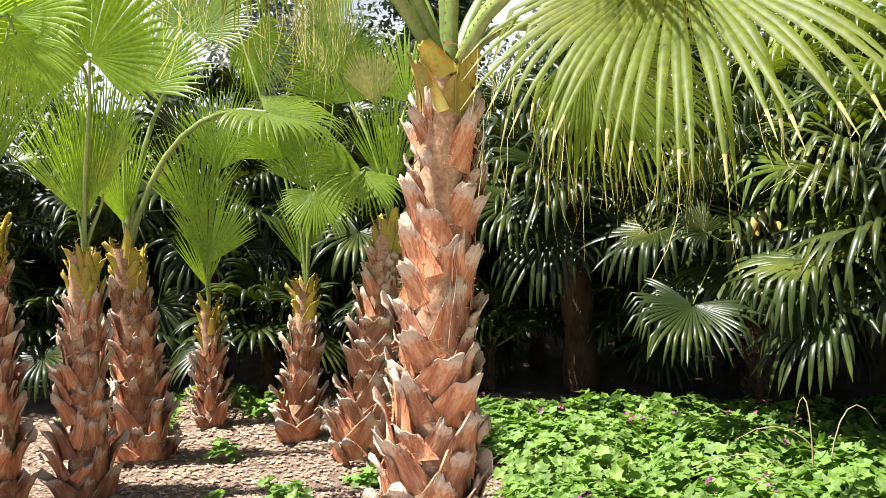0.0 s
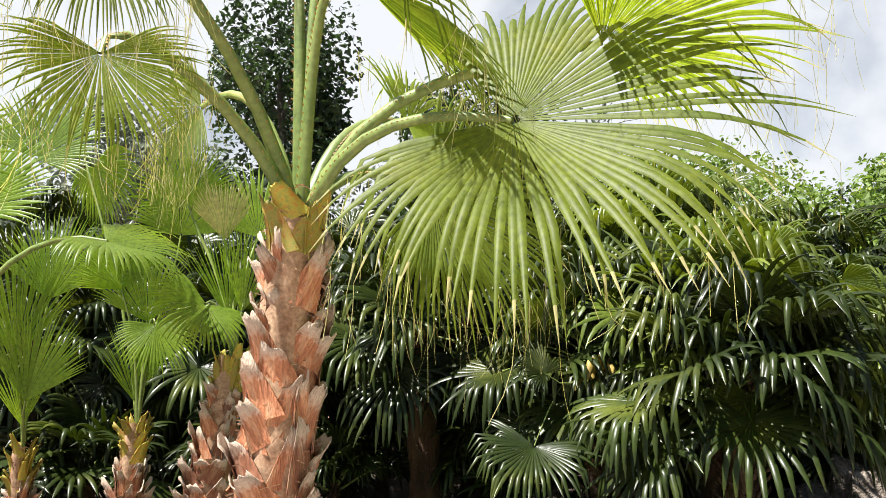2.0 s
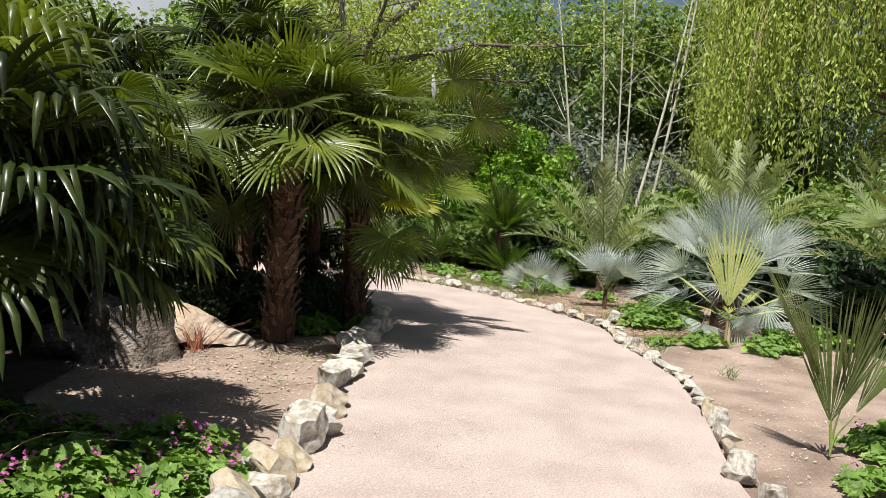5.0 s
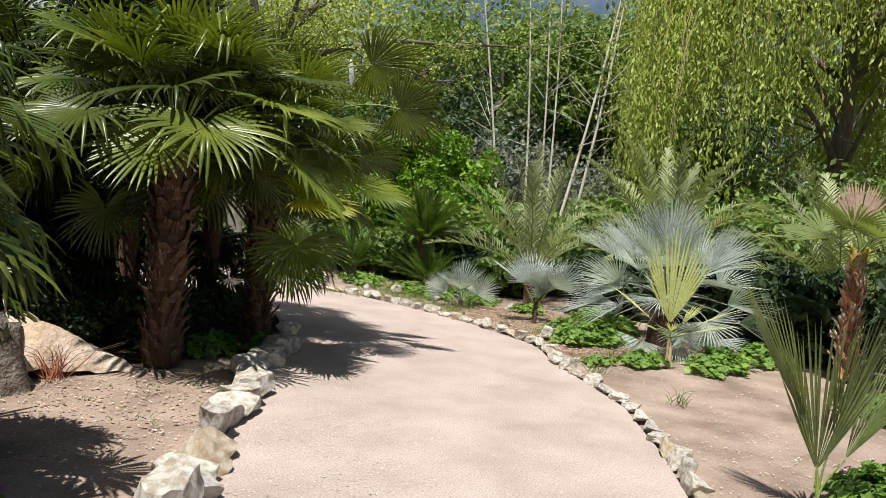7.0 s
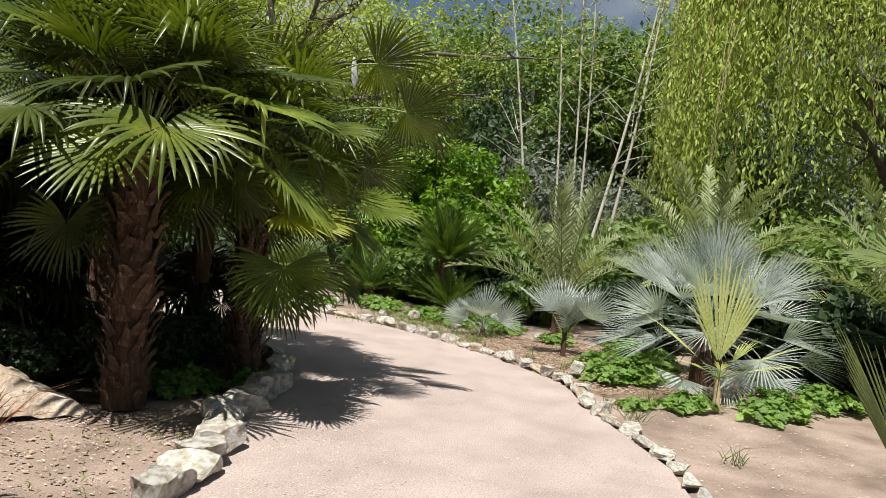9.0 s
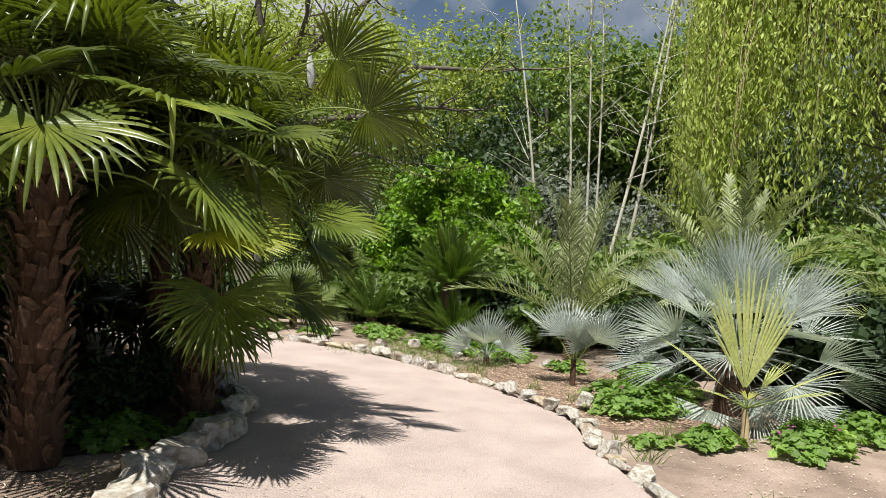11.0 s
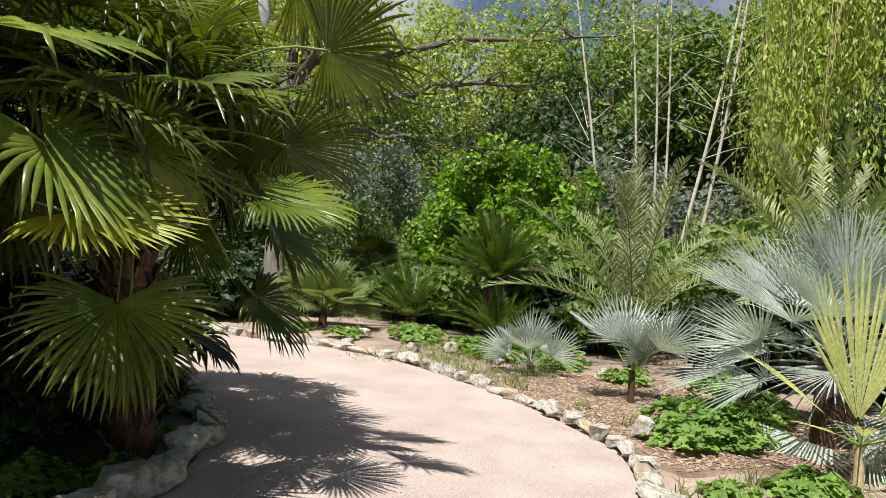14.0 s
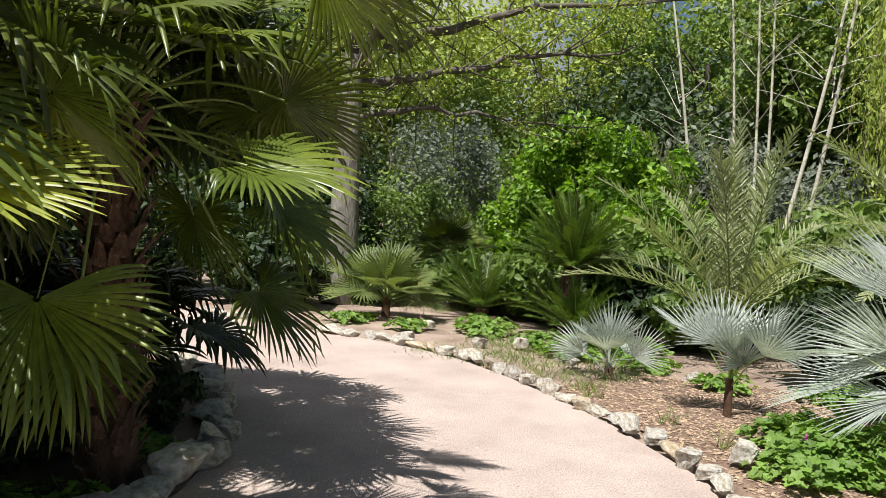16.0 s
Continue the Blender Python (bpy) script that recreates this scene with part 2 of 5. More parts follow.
def link(name, verts, faces, mat, parent=None, label="", smooth=True):
    me = bpy.data.meshes.new(name)
    me.from_pydata(np.asarray(verts, float).tolist(), [], [list(map(int, f)) for f in faces])
    me.materials.append(mat)
    if smooth:
        me.shade_smooth()
    ob = new(name, me)
    if parent:
        ob.parent = parent
    if label:
        ob["label"] = label
    return ob


def thing(name, at, label, category, group="", kind=""):
    ob = new(name)
    ob.location = at
    return tagged(ob, label, category, group, kind)


class Soup:
    """Gathers pieces of one mesh."""

    def __init__(self):
        self.v, self.f, self.n = [], [], 0

    def add(self, v, f):
        v = np.asarray(v, float).reshape(-1, 3)
        self.v.append(v)
        self.f.extend((np.asarray(f) + self.n).tolist())
        self.n += len(v)

    def link(self, name, mat, parent=None, label="", smooth=True, shift=(0, 0, 0)):
        v = np.concatenate(self.v) - np.asarray(shift, float)
        return link(name, v, self.f, mat, parent, label, smooth)


def grid_faces(n, m, closed=False):
    """Quads of an n by m grid of points; closed: each row is a ring."""
    i = np.arange(n - 1)[:, None]
    j = np.arange(m if closed else m - 1)[None]
    k = (j + 1) % m
    return np.stack([i * m + j, i * m + k, (i + 1) * m + k, (i + 1) * m + j], -1).reshape(-1, 4)


def tube(points, radii, sides=6, flat=1.0):
    """A tapered tube along points."""
    p = np.asarray(points, float)
    d = unit(np.gradient(p, axis=0))
    ref = np.array((0.31, 0.95, 0.05)) if abs(d[0] @ np.array((0.31, 0.95, 0.05))) < 0.9 else np.array((1.0, 0, 0))
    a = unit(np.cross(d, ref))
    b = np.cross(d, a)
    t = np.linspace(0, 2 * np.pi, sides, endpoint=False)
    r = np.asarray(radii, float)[:, None, None]
    v = p[:, None] + r * (np.cos(t)[None, :, None] * a[:, None] + flat * np.sin(t)[None, :, None] * b[:, None])
    return v.reshape(-1, 3), grid_faces(len(p), sides, True)


def bezier(p0, p1, p2, p3, n):
    t = np.linspace(0, 1, n)[:, None]
    return (1 - t) ** 3 * p0 + 3 * t * (1 - t) ** 2 * p1 + 3 * t * t * (1 - t) * p2 + t ** 3 * p3


def fan_blade(hast, fwd, nrm, R, nseg=36, spread=150, fused=0.45, droop=1.0, start=0.45, stations=8, cup=0.15, fold=0.45, wide=1.0, kink=0.0, blunt=1.5, snap=0.0):
    """The pleated blade of a fan leaf: segments that spread from one point, joined below and drooping at their tips; snap: the share that hangs from a sharp bend."""
    F = unit(fwd)
    N = unit(np.asarray(nrm) - F * (np.asarray(nrm) @ F))
    L = np.cross(N, F)
    sp = radians(spread)
    a = np.linspace(-sp, sp, nseg) + rng.normal(0, 0.012, nseg)
    d = unit(np.cos(a)[:, None] * F + np.sin(a)[:, None] * L + cup * np.abs(np.sin(a))[:, None] * N)
    lat = unit(np.cross(N, d))
    ln = R * (1 - 0.28 * (np.abs(a) / sp) ** 2) * rng.uniform(0.9, 1.06, nseg)
    g = droop * rng.uniform(0.5, 1.5, nseg) * (1 + kink * (rng.random(nseg) < 0.25))
    p = np.repeat(np.asarray(hast, float)[None], nseg, 0)
    half = math.tan(sp / nseg) * R * wide
    bend = start + 0.08 + rng.uniform(-0.1, 0.16, nseg)
    hang = rng.random(nseg) < snap
    rows = []
    s_prev = 0.0
    for s in np.linspace(0.03, 1, stations):
        ds = s - s_prev
        p = p + d * (ln * ds)[:, None]
        if s > start:
            d = unit(d - UP * (g * ds * (0.6 + 2.2 * (s - start)))[:, None])
        now = hang & (s > bend) & (s_prev <= bend)
        if now.any():
            d[now] = unit(d[now] * rng.uniform(0.25, 0.8, (now.sum(), 1)) - UP * rng.uniform(0.5, 0.95, (now.sum(), 1)))
        s_prev = s
        w = half * (s if s < fused else fused * max(0.04, 1 - ((s - fused) / (1 - fused)) ** blunt))
        l = unit(lat - d * (lat * d).sum(1)[:, None])
        up = np.cross(d, l)
        rows.append(np.stack([p - l * w, p + up * w * fold, p + l * w], 1))
    v = np.stack(rows, 1)
    f = grid_faces(stations, 3)
    f = (f[None] + (np.arange(nseg) * stations * 3)[:, None, None]).reshape(-1, 4)
    return v.reshape(-1, 3), f


def frond(palm, base, crown, hast, fwd, R, mats, nrm=UP, thick=0.02, arch=0.5, lift=UP, thorns=False, label="", tan=0, **kw):
    """A fan leaf with its stalk, from the crown to the blade's foot."""
    crown, hast = np.asarray(crown, float), np.asarray(hast, float)
    v, f = fan_blade(hast, fwd, nrm, R, **kw)
    blade = link("frond", v - base, f, mats[0], palm, label)
    if tan:
        st = kw.get("stations", 8)
        blade.data.materials.append(M_WASHT)
        row = (np.arange(len(f)) % ((st - 1) * 2)) // 2
        dry = np.repeat(rng.random(len(f) // ((st - 1) * 2)) < 0.7, (st - 1) * 2)
        blade.data.polygons.foreach_set("material_index", ((row >= st - 1 - tan) & dry).astype(np.int32))
    if thorns:
        st = kw.get("stations", 8)
        ends = v.reshape(-1, st, 3, 3)[:, :, 1]
        s = Soup()
        for e in ends:
            for _ in range(2):
                q = e[rng.integers(st - 3, st)]
                ln = rng.uniform(0.06, 0.22)
                sw = np.array((*rng.normal(0, 0.03, 2), 0))
                k = np.array([q - UP * ln * u + sw * u * u for u in (0, 0.33, 0.66, 1)])
                w = unit(rng.normal(0, 1, 3)) * 0.0009
                s.add(np.stack([k - w, k + w], 1).reshape(-1, 3), grid_faces(4, 2))
        s.link("thread_fringe", M_WASHT, blade, "dry tan threads", False, base)["kind"] = "stuff"
    L = np.linalg.norm(hast - crown)
    c1 = crown + unit(lift) * L * arch
    c2 = hast - unit(fwd) * L * 0.3
    pts = bezier(crown, c1, c2, hast, 9)
    tv, tf = tube(pts - base, np.linspace(thick, thick * 0.45, 9), 6, 0.55)
    stalk = link("petiole", tv, tf, mats[1], blade)
    if thorns:
        pts = bezier(crown, c1, c2, hast, 46)
        d = unit(np.gradient(pts, axis=0))
        side = unit(np.cross(d, UP) + 1e-4)
        s = Soup()
        for i in range(2, 44):
            for sg in (-1, 1):
                r = thick * (1 - 0.55 * i / 45) * 0.95
                q = pts[i] + side[i] * sg * r - base
                s.add([q - d[i] * 0.006, q + d[i] * 0.006, q + side[i] * sg * 0.011 + d[i] * 0.007, q + UP * 0.004], [(0, 1, 2), (0, 3, 2), (1, 3, 2)])
        v, f = np.concatenate(s.v), s.f
        link("thorn_edge", v, f, M_THORN, blade, "", False)["kind"] = "stuff"
    return blade


def basis(az, el):
    """Outward and upward directions of a leaf at an azimuth and elevation in degrees."""
    az, el = radians(az), radians(el)
    d = np.array((math.cos(az) * math.cos(el), math.sin(az) * math.cos(el), math.sin(el)))
    n = np.array((-math.cos(az) * math.sin(el), -math.sin(az) * math.sin(el), math.cos(el)))
    return d, n


def crown_of(palm, base, crown, count, mats, stalk=0.6, R=0.55, top=80, low=-35, thick=0.013, turn=0.0, dip=28, keep=None, rise=0.85, **kw):
    """Fan leaves all round a crown, upright in the middle and hanging outside."""
    for i in range(count):
        u = (i + 0.5) / count
        az = turn + i * 137.508 + rng.uniform(-12, 12)
        el = top + (low - top) * u ** rise + rng.uniform(-7, 7)
        if keep and not keep(az % 360, el):
            continue
        d, n = basis(az, el)
        sl = stalk * rng.uniform(0.8, 1.2) * (0.75 + 0.4 * u)
        hast = crown + d * sl - UP * 0.10 * sl * (1 - abs(el) / 90)
        f, n = basis(az + rng.uniform(-18, 18), el - dip - 12 * u)
        n = n + rng.normal(0, 0.3, 3)
        frond(palm, base, crown - UP * 0.1 * u, hast, f, R * rng.uniform(0.85, 1.12), mats, n, thick, 0.45, d + UP * 0.25, **kw)


def feather(palm, base, crown, az, el, L, mat, rach, leaflets=46, leaf=0.32, width=0.016, sag=0.9, vee=35, sweep=62, label=""):
    """A feather leaf: an arching rib with two rows of leaflets."""
    d, n = basis(az, el)
    n_st = 14
    p, q = np.asarray(crown, float), []
    for i in range(n_st):
        q.append(p)
        p = p + d * L / (n_st - 1)
        d = unit(d - UP * sag / n_st * (0.4 + 1.2 * i / n_st))
    q = np.array(q)
    tv, tf = tube(q - base, np.linspace(0.014, 0.003, n_st), 5)
    t = np.linspace(0.14, 0.99, leaflets)
    c = np.stack([np.interp(t * (n_st - 1), np.arange(n_st), q[:, k]) for k in range(3)], 1)
    dd = unit(np.stack([np.interp(t * (n_st - 1), np.arange(n_st), np.gradient(q, axis=0)[:, k]) for k in range(3)], 1))
    side = unit(np.cross(dd, UP) + 1e-5)
    nn = np.cross(side, dd)
    vs, fs = [], []
    for sg in (-1, 1):
        s = math.radians(sweep) * (1 - 0.5 * t)[:, None] + rng.normal(0, 0.10, (leaflets, 1))
        tilt = radians(vee) + rng.normal(0, 0.28, (leaflets, 1))
        out = unit(np.sin(s) * (side * sg * np.cos(tilt) + nn * np.sin(tilt)) + np.cos(s) * dd)
        ln = leaf * (np.sin(np.pi * np.clip(t * 0.9 + 0.08, 0, 1)) ** 0.5)[:, None] * rng.uniform(0.9, 1.1, (leaflets, 1))
        w = unit(np.cross(out, nn)) * width
        st = []
        for k, (s2, ww) in enumerate(((0, 0.6), (0.35, 1.0), (0.75, 0.7), (1.0, 0.08))):
            m = c + out * ln * s2 - UP * ln * 0.16 * s2 * s2
            st.append(np.stack([m - w * ww, m - np.cross(out, w) * 0.35 * ww, m + w * ww], 1))
        v = np.stack(st, 1).reshape(-1, 3)
        f = (grid_faces(4, 3)[None] + (np.arange(leaflets) * 12)[:, None, None]).reshape(-1, 4)
        fs.append(f + len(vs) * leaflets * 12)
        vs.append(v)
    blade = link("frond", np.concatenate(vs) - base, np.concatenate(fs), mat, palm, label)
    link("rib", tv, tf, rach, blade)
    return blade


# ---- ground, path, beds ----
LEFT = [(-9, 1.6), (-3, 2.0), (0, 2.25), (1.9, 2.6), (3.3, 3.36), (4.1, 3.78), (4.64, 4.05), (5.38, 4.56), (6.2, 5.06), (7.2, 5.75), (8.1, 6.15), (8.55, 6.42), (9.05, 6.9), (9.7, 7.75), (10.25, 8.9), (10.55, 10.2), (10.5, 12.0), (9.9, 14.5)]
RIGHT = [(-9, -2.4), (-3, -2.2), (0, -1.4), (3, 0.35), (5.95, 1.84), (7.4, 2.40), (8.6, 2.95), (9.87, 3.9), (11.1, 4.7), (11.9, 5.85), (12.3, 6.6), (12.75, 7.55), (13.05, 8.4), (13.15, 9.2), (13.1, 9.9), (12.9, 10.8), (12.6, 12.4), (12.0, 15.5)]


def resample(line, n):
    p = np.array(line, float)
    s = np.concatenate([[0], np.cumsum(np.linalg.norm(np.diff(p, axis=0), axis=1))])
    t = np.linspace(0, s[-1], n)
    return np.stack([np.interp(t, s, p[:, 0]), np.interp(t, s, p[:, 1])], 1)


def along(line, step):
    """Points and directions every step metres of a line."""
    p = np.array(line, float)
    total = np.linalg.norm(np.diff(p, axis=0), axis=1).sum()
    q = resample(line, max(2, int(total / step)))
    return q, unit(np.gradient(q, axis=0))


def flat_sheet(name, pts_a, pts_b, rows, cols, z, mat, label, rough=0.006):
    a, b = resample(pts_a, rows), resample(pts_b, rows)
    t = np.linspace(0, 1, cols)[None, :, None]
    xy = a[:, None] * (1 - t) + b[:, None] * t
    zz = np.array([[z + rough * noise.noise(Vector((x * 1.3, y * 1.3, 0))) + rough * 0.5 * noise.noise(Vector((x * 6, y * 6, 3))) for x, y in r] for r in xy])
    v = np.concatenate([xy, zz[..., None]], 2).reshape(-1, 3)
    return tagged(link(name, v, grid_faces(rows, cols)[:, ::-1], mat), label, name, kind="structure")


def ground_sheet():
    g = np.concatenate([[-3000, -600, -150, -60, -30], np.linspace(-14, 34, 97), [45, 70, 150, 600, 3000]])
    x, y = np.meshgrid(g, g - 6)
    z = np.array([-0.03 + 0.018 * noise.noise(Vector((a * 0.9, b * 0.9, 0))) if abs(a) < 60 and abs(b) < 60 else -0.03 for a, b in zip(x.ravel(), y.ravel())])
    v = np.stack([x.ravel(), y.ravel(), z], 1)
    return tagged(link("ground", v, grid_faces(len(g), len(g)), M_SOIL), "bare dry brown garden soil under the palms", "ground", kind="structure")


ground_sheet()
flat_sheet("path", LEFT, RIGHT, 150, 24, 0.0, M_SAND, "curving footpath of pale pinkish compacted sand")

# ---- border stones ----
def rock_mesh(seed, mat, jag=0.13, cuts=12):
    r = np.random.default_rng(seed)
    bm = bmesh.new()
    bmesh.ops.create_icosphere(bm, subdivisions=3, radius=1.0)
    v = np.array([q.co[:] for q in bm.verts])
    for _ in range(cuts):
        n = unit(r.normal(0, 1, 3))
        over = np.maximum(0, v @ n - r.uniform(0.36, 0.7))
        v = v - over[:, None] * n
    v /= np.abs(v).max(0)
    for q, c in zip(bm.verts, v):
        c = Vector(c)
        q.co = c * (1 + jag * noise.noise(c * 2.2 + Vector((seed, 0, 0))) + jag * 0.5 * noise.noise(c * 6 + Vector((0, seed, 0))))
    me = bpy.data.meshes.new("stone")
    bm.to_mesh(me)
    bm.free()
    me.materials.append(mat)
    return me


M_LIME2 = material("ochre_limestone", [(0.3, (0.34, 0.24, 0.14)), (0.5, (0.48, 0.40, 0.30)), (0.75, (0.62, 0.58, 0.53))], 0.9, 2.4, 34, 0.8, 0.015, 0.2)
ROCKS = [rock_mesh(i, M_LIME2 if i in (2, 6) else M_LIME) for i in range(10)]


def stone(x, y, z, sx, sy, sz, yaw, tilt=0.0, label="rough pale limestone edging stone beside the sandy path", group="path edging stones"):
    ob = new("border_stone", ROCKS[int(rng.integers(len(ROCKS)))])
    ob.location, ob.scale = (x, y, z), (sx, sy, sz)
    ob.rotation_euler = (tilt, rng.uniform(-0.12, 0.12), yaw)
    return tagged(ob, label, "stone", group)


def edging(line, step, size, height, sink, off):
    q, d = along(line, step)
    for (x, y), (dx, dy) in zip(q, d):
        s = size * rng.uniform(0.75, 1.25)
        h = height * rng.uniform(0.75, 1.3)
        o = off + rng.uniform(-0.03, 0.03)
        stone(x - dy * o, y + dx * o, h * sink, s * 0.62, s * rng.uniform(0.38, 0.52), h, math.atan2(dy, dx) + rng.uniform(-0.35, 0.35), rng.uniform(-0.15, 0.15))


edging(LEFT[1:5], 0.34, 0.30, 0.12, 0.5, 0.04)
edging(LEFT[4:11], 0.25, 0.36, 0.13, 0.5, 0.05)
edging(LEFT[4:7], 0.4, 0.2, 0.08, 0.5, 0.19)
edging(LEFT[10:], 0.33, 0.32, 0.11, 0.4, 0.05)
edging(RIGHT[2:5], 0.36, 0.28, 0.10, 0.4, -0.05)
edging(RIGHT[4:6], 0.22, 0.21, 0.085, 0.5, -0.05)
edging(RIGHT[5:8], 0.28, 0.24, 0.05, 0.2, -0.05)
edging(RIGHT[7:], 0.25, 0.25, 0.075, 0.5, -0.05)
stone(11.62, 4.72, 0.07, 0.13, 0.11, 0.11, 0.7, 0.2, "large white limestone block on the edge of the bark bed")

# ---- palms with red-brown trunks ----
def boot_mesh(seed, mat):
    """The stub of an old leaf: a curved shield, split or cut at its flaring tip."""
    r = np.random.default_rng(seed)
    rows, cols = 6, 5
    v = []
    cut = r.uniform(-0.1, 0.1) * np.linspace(-1, 1, cols) * 2 + r.uniform(-0.06, 0.06, cols)
    for side in (1, -1):
        for i in range(rows):
            u = i / (rows - 1)
            w = 0.5 * (1 - 0.68 * u ** 0.9)
            for j in range(cols):
                s = 2 * j / (cols - 1) - 1
                x = s * w
                y = 0.12 * (1 - s * s) * (1 - 0.4 * u) + 0.26 * u ** 3 + side * 0.022
                v.append((x, y, u + (cut[j] * u if i == rows - 1 else 0)))
    f = grid_faces(rows, cols).tolist()
    n = rows * cols
    f += [tuple(n + k for k in q[::-1]) for q in f]
    f += [(n - cols + j, n - cols + j + 1, 2 * n - cols + j + 1, 2 * n - cols + j) for j in range(cols - 1)]
    for e in (0, cols - 1):
        f += [(i * cols + e, (i + 1) * cols + e, n + (i + 1) * cols + e, n + i * cols + e) for i in range(rows - 1)]
    me = bpy.data.meshes.new("leaf_base")
    me.from_pydata(v, [], f)
    me.materials.append(mat)
    me.shade_smooth()
    return me


BOOTS = [boot_mesh(i, M_BOOT) for i in range(5)]
BOOTS_G = [boot_mesh(20 + i, M_BOOTG) for i in range(3)]


def boot_trunk(palm, base, top, r0, r1, per=7, step=0.085, size=0.17, young=0.2):
    """A trunk clad in the stubs of old leaves, with fibre between them."""
    base, top = np.array(base, float), np.array(top, float)
    H = top[2] - base[2]
    n = 14
    pts = np.array([base + (top - base) * u + np.array((0.02 * math.sin(5 * u), 0.02 * math.cos(4 * u), 0)) for u in np.linspace(0, 1, n)])
    r0 = r0 * 0.9
    rad = np.array([r0 + (r1 - r0) * u ** 0.8 for u in np.linspace(0, 1, n)])
    v, f = tube(pts - base, rad * 0.86, 14)
    link("trunk", v, f, M_FIBRE, palm)
    k, z = 0, 0.02
    s = Soup()
    while z < H - 0.03:
        u = z / H
        c = base + (top - base) * u
        r = r0 + (r1 - r0) * u ** 0.8
        green = z > H - young
        for j in range(per):
            a = (j + 0.5 * (k % 2)) * 2 * math.pi / per + rng.uniform(-0.22, 0.22)
            me = (BOOTS_G if green else BOOTS)[int(rng.integers(3 if green else 5))]
            ob = new("leaf_base", me)
            ob.parent = palm
            zz = z + rng.uniform(-0.03, 0.03)
            out = r * 0.84
            ob.location = (c[0] - base[0] + math.cos(a) * out, c[1] - base[1] + math.sin(a) * out, zz)
            wd = 2 * math.pi * r / per * 1.38
            ob.scale = (wd * rng.uniform(0.75, 1.35), (0.10 + 0.10 * (1 - u) ** 2) * rng.uniform(0.7, 1.4), size * rng.uniform(0.65, 1.35) * (1.15 - 0.3 * u))
            ob.rotation_euler = (rng.uniform(-0.30, 0.04) * (1 - 0.6 * u) - 0.12 * (1 - u) ** 3, (0.28 if (j + k) % 2 else -0.28) + rng.uniform(-0.25, 0.25), a - math.pi / 2 + rng.uniform(-0.2, 0.2))
            for _ in range(5):
                b = a + rng.uniform(-0.6, 0.6)
                q = np.array((c[0] - base[0] + math.cos(b) * r * 0.95, c[1] - base[1] + math.sin(b) * r * 0.95, zz + rng.uniform(0.0, 0.14)))
                o = np.array((math.cos(b), math.sin(b), 0))
                tn = np.array((-math.sin(b), math.cos(b), 0)) * rng.uniform(-1, 1) + UP * rng.uniform(-0.6, 0.6)
                ln = rng.uniform(0.03, 0.09)
                m = q + tn * ln * 0.5 + o * rng.uniform(0.01, 0.03)
                e = q + tn * ln + o * rng.uniform(-0.01, 0.02) - UP * 0.01
                w = UP * 0.0018 + o * 0.0014
                s.add([q - w, q + w, m - w, m + w, e], [(0, 1, 3, 2), (2, 3, 4, 4)][:1])
                s.add([m - w, m + w, e], [(0, 1, 2)])
        z += step * (1.3 - 0.25 * u)
        k += 1
    v = np.concatenate(s.v)
    link("fibre_mat", v, s.f, M_FIBRE, palm, "", False)["kind"] = "stuff"


WASH = "bright green fan palm with a red-brown trunk of old leaf bases"


def wash_palm(base, top, r0, r1, fronds, label=WASH, per=7, thick=0.022, thorns=False, arch=0.55, mats=(M_WASH, M_PET), **kw):
    palm = thing("fan_palm", base, label, "palm tree", "red-trunked fan palms")
    b = np.array(base, float)
    boot_trunk(palm, base, top, r0, r1, per, young=0.2 if thorns else 0.3)
    cr = np.array(top, float)
    for h, t, *more in fronds:
        h, t = np.array(h), np.array(t)
        F = t - h
        R, spread, drop, *face = more if more else (1.1, 75, 0.7)
        side = h - cr
        out = np.array((side[0], side[1], 0.0))
        N = UP * 0.5 - unit(out) * 0.2 + np.array((0.1, -1.0, 0.0))
        if face:
            N = UP * 0.9 + np.array((0.0, 0.55, 0))
        if drop > 2:
            N = UP + np.array((0.1, -0.35, 0))
        frond(palm, b, cr - UP * 0.05, h, F, np.linalg.norm(F) * R, mats, N, thick, arch, UP + unit(side) * 0.5, thorns, spread=spread, droop=drop, **kw)
    if not thorns:
        for i in range(2):
            a = rng.uniform(0, 2 * math.pi)
            d = unit(np.array((math.cos(a) * 0.16, math.sin(a) * 0.16, 1.0)))
            h = cr + d * rng.uniform(0.12, 0.32)
            frond(palm, b, cr - UP * 0.05, h, d, rng.uniform(0.6, 0.85), mats, np.array((0.2, -1.0, 0.1)), thick, arch, UP, spread=rng.uniform(20, 30), droop=0.35, **dict(kw, nseg=20, fused=0.3, fold=0.8, blunt=2.2))
    return palm


P0 = [((0.81, 2.4, 2.31), (1.38, 1.95, 2.12), 1.22, 140, 1.5), ((0.33, 2.68, 2.89), (0.8, 1.99, 2.36), 0.9, 85, 1.6, 1), ((1.15, 2.5, 2.62), (1.54, 2.18, 2.70), 1.5, 90, 0.9, 1), ((0.69, 3.24, 2.23), (1.41, 3.36, 1.87), 0.9, 110, 2.0), ((-0.45, 2.6, 2.53), (-0.39, 2.51, 2.19), 1.1, 120, 1.0), ((-0.44, 2.5, 2.85), (-0.44, 2.29, 2.45), 1.0, 80, 1.6), ((0.11, 2.98, 3.46), (0.05, 2.98, 4.05), 0.9, 60, 0.3), ((-0.26, 3.45, 2.62), (-0.45, 3.63, 2.51), 1.4, 100, 1.6), ((0.6, 3.36, 2.56), (0.89, 3.61, 2.58), 1.3, 110, 1.6), ((0.33, 2.88, 3.39), (0.56, 2.66, 3.93), 0.9, 60, 0.3)]
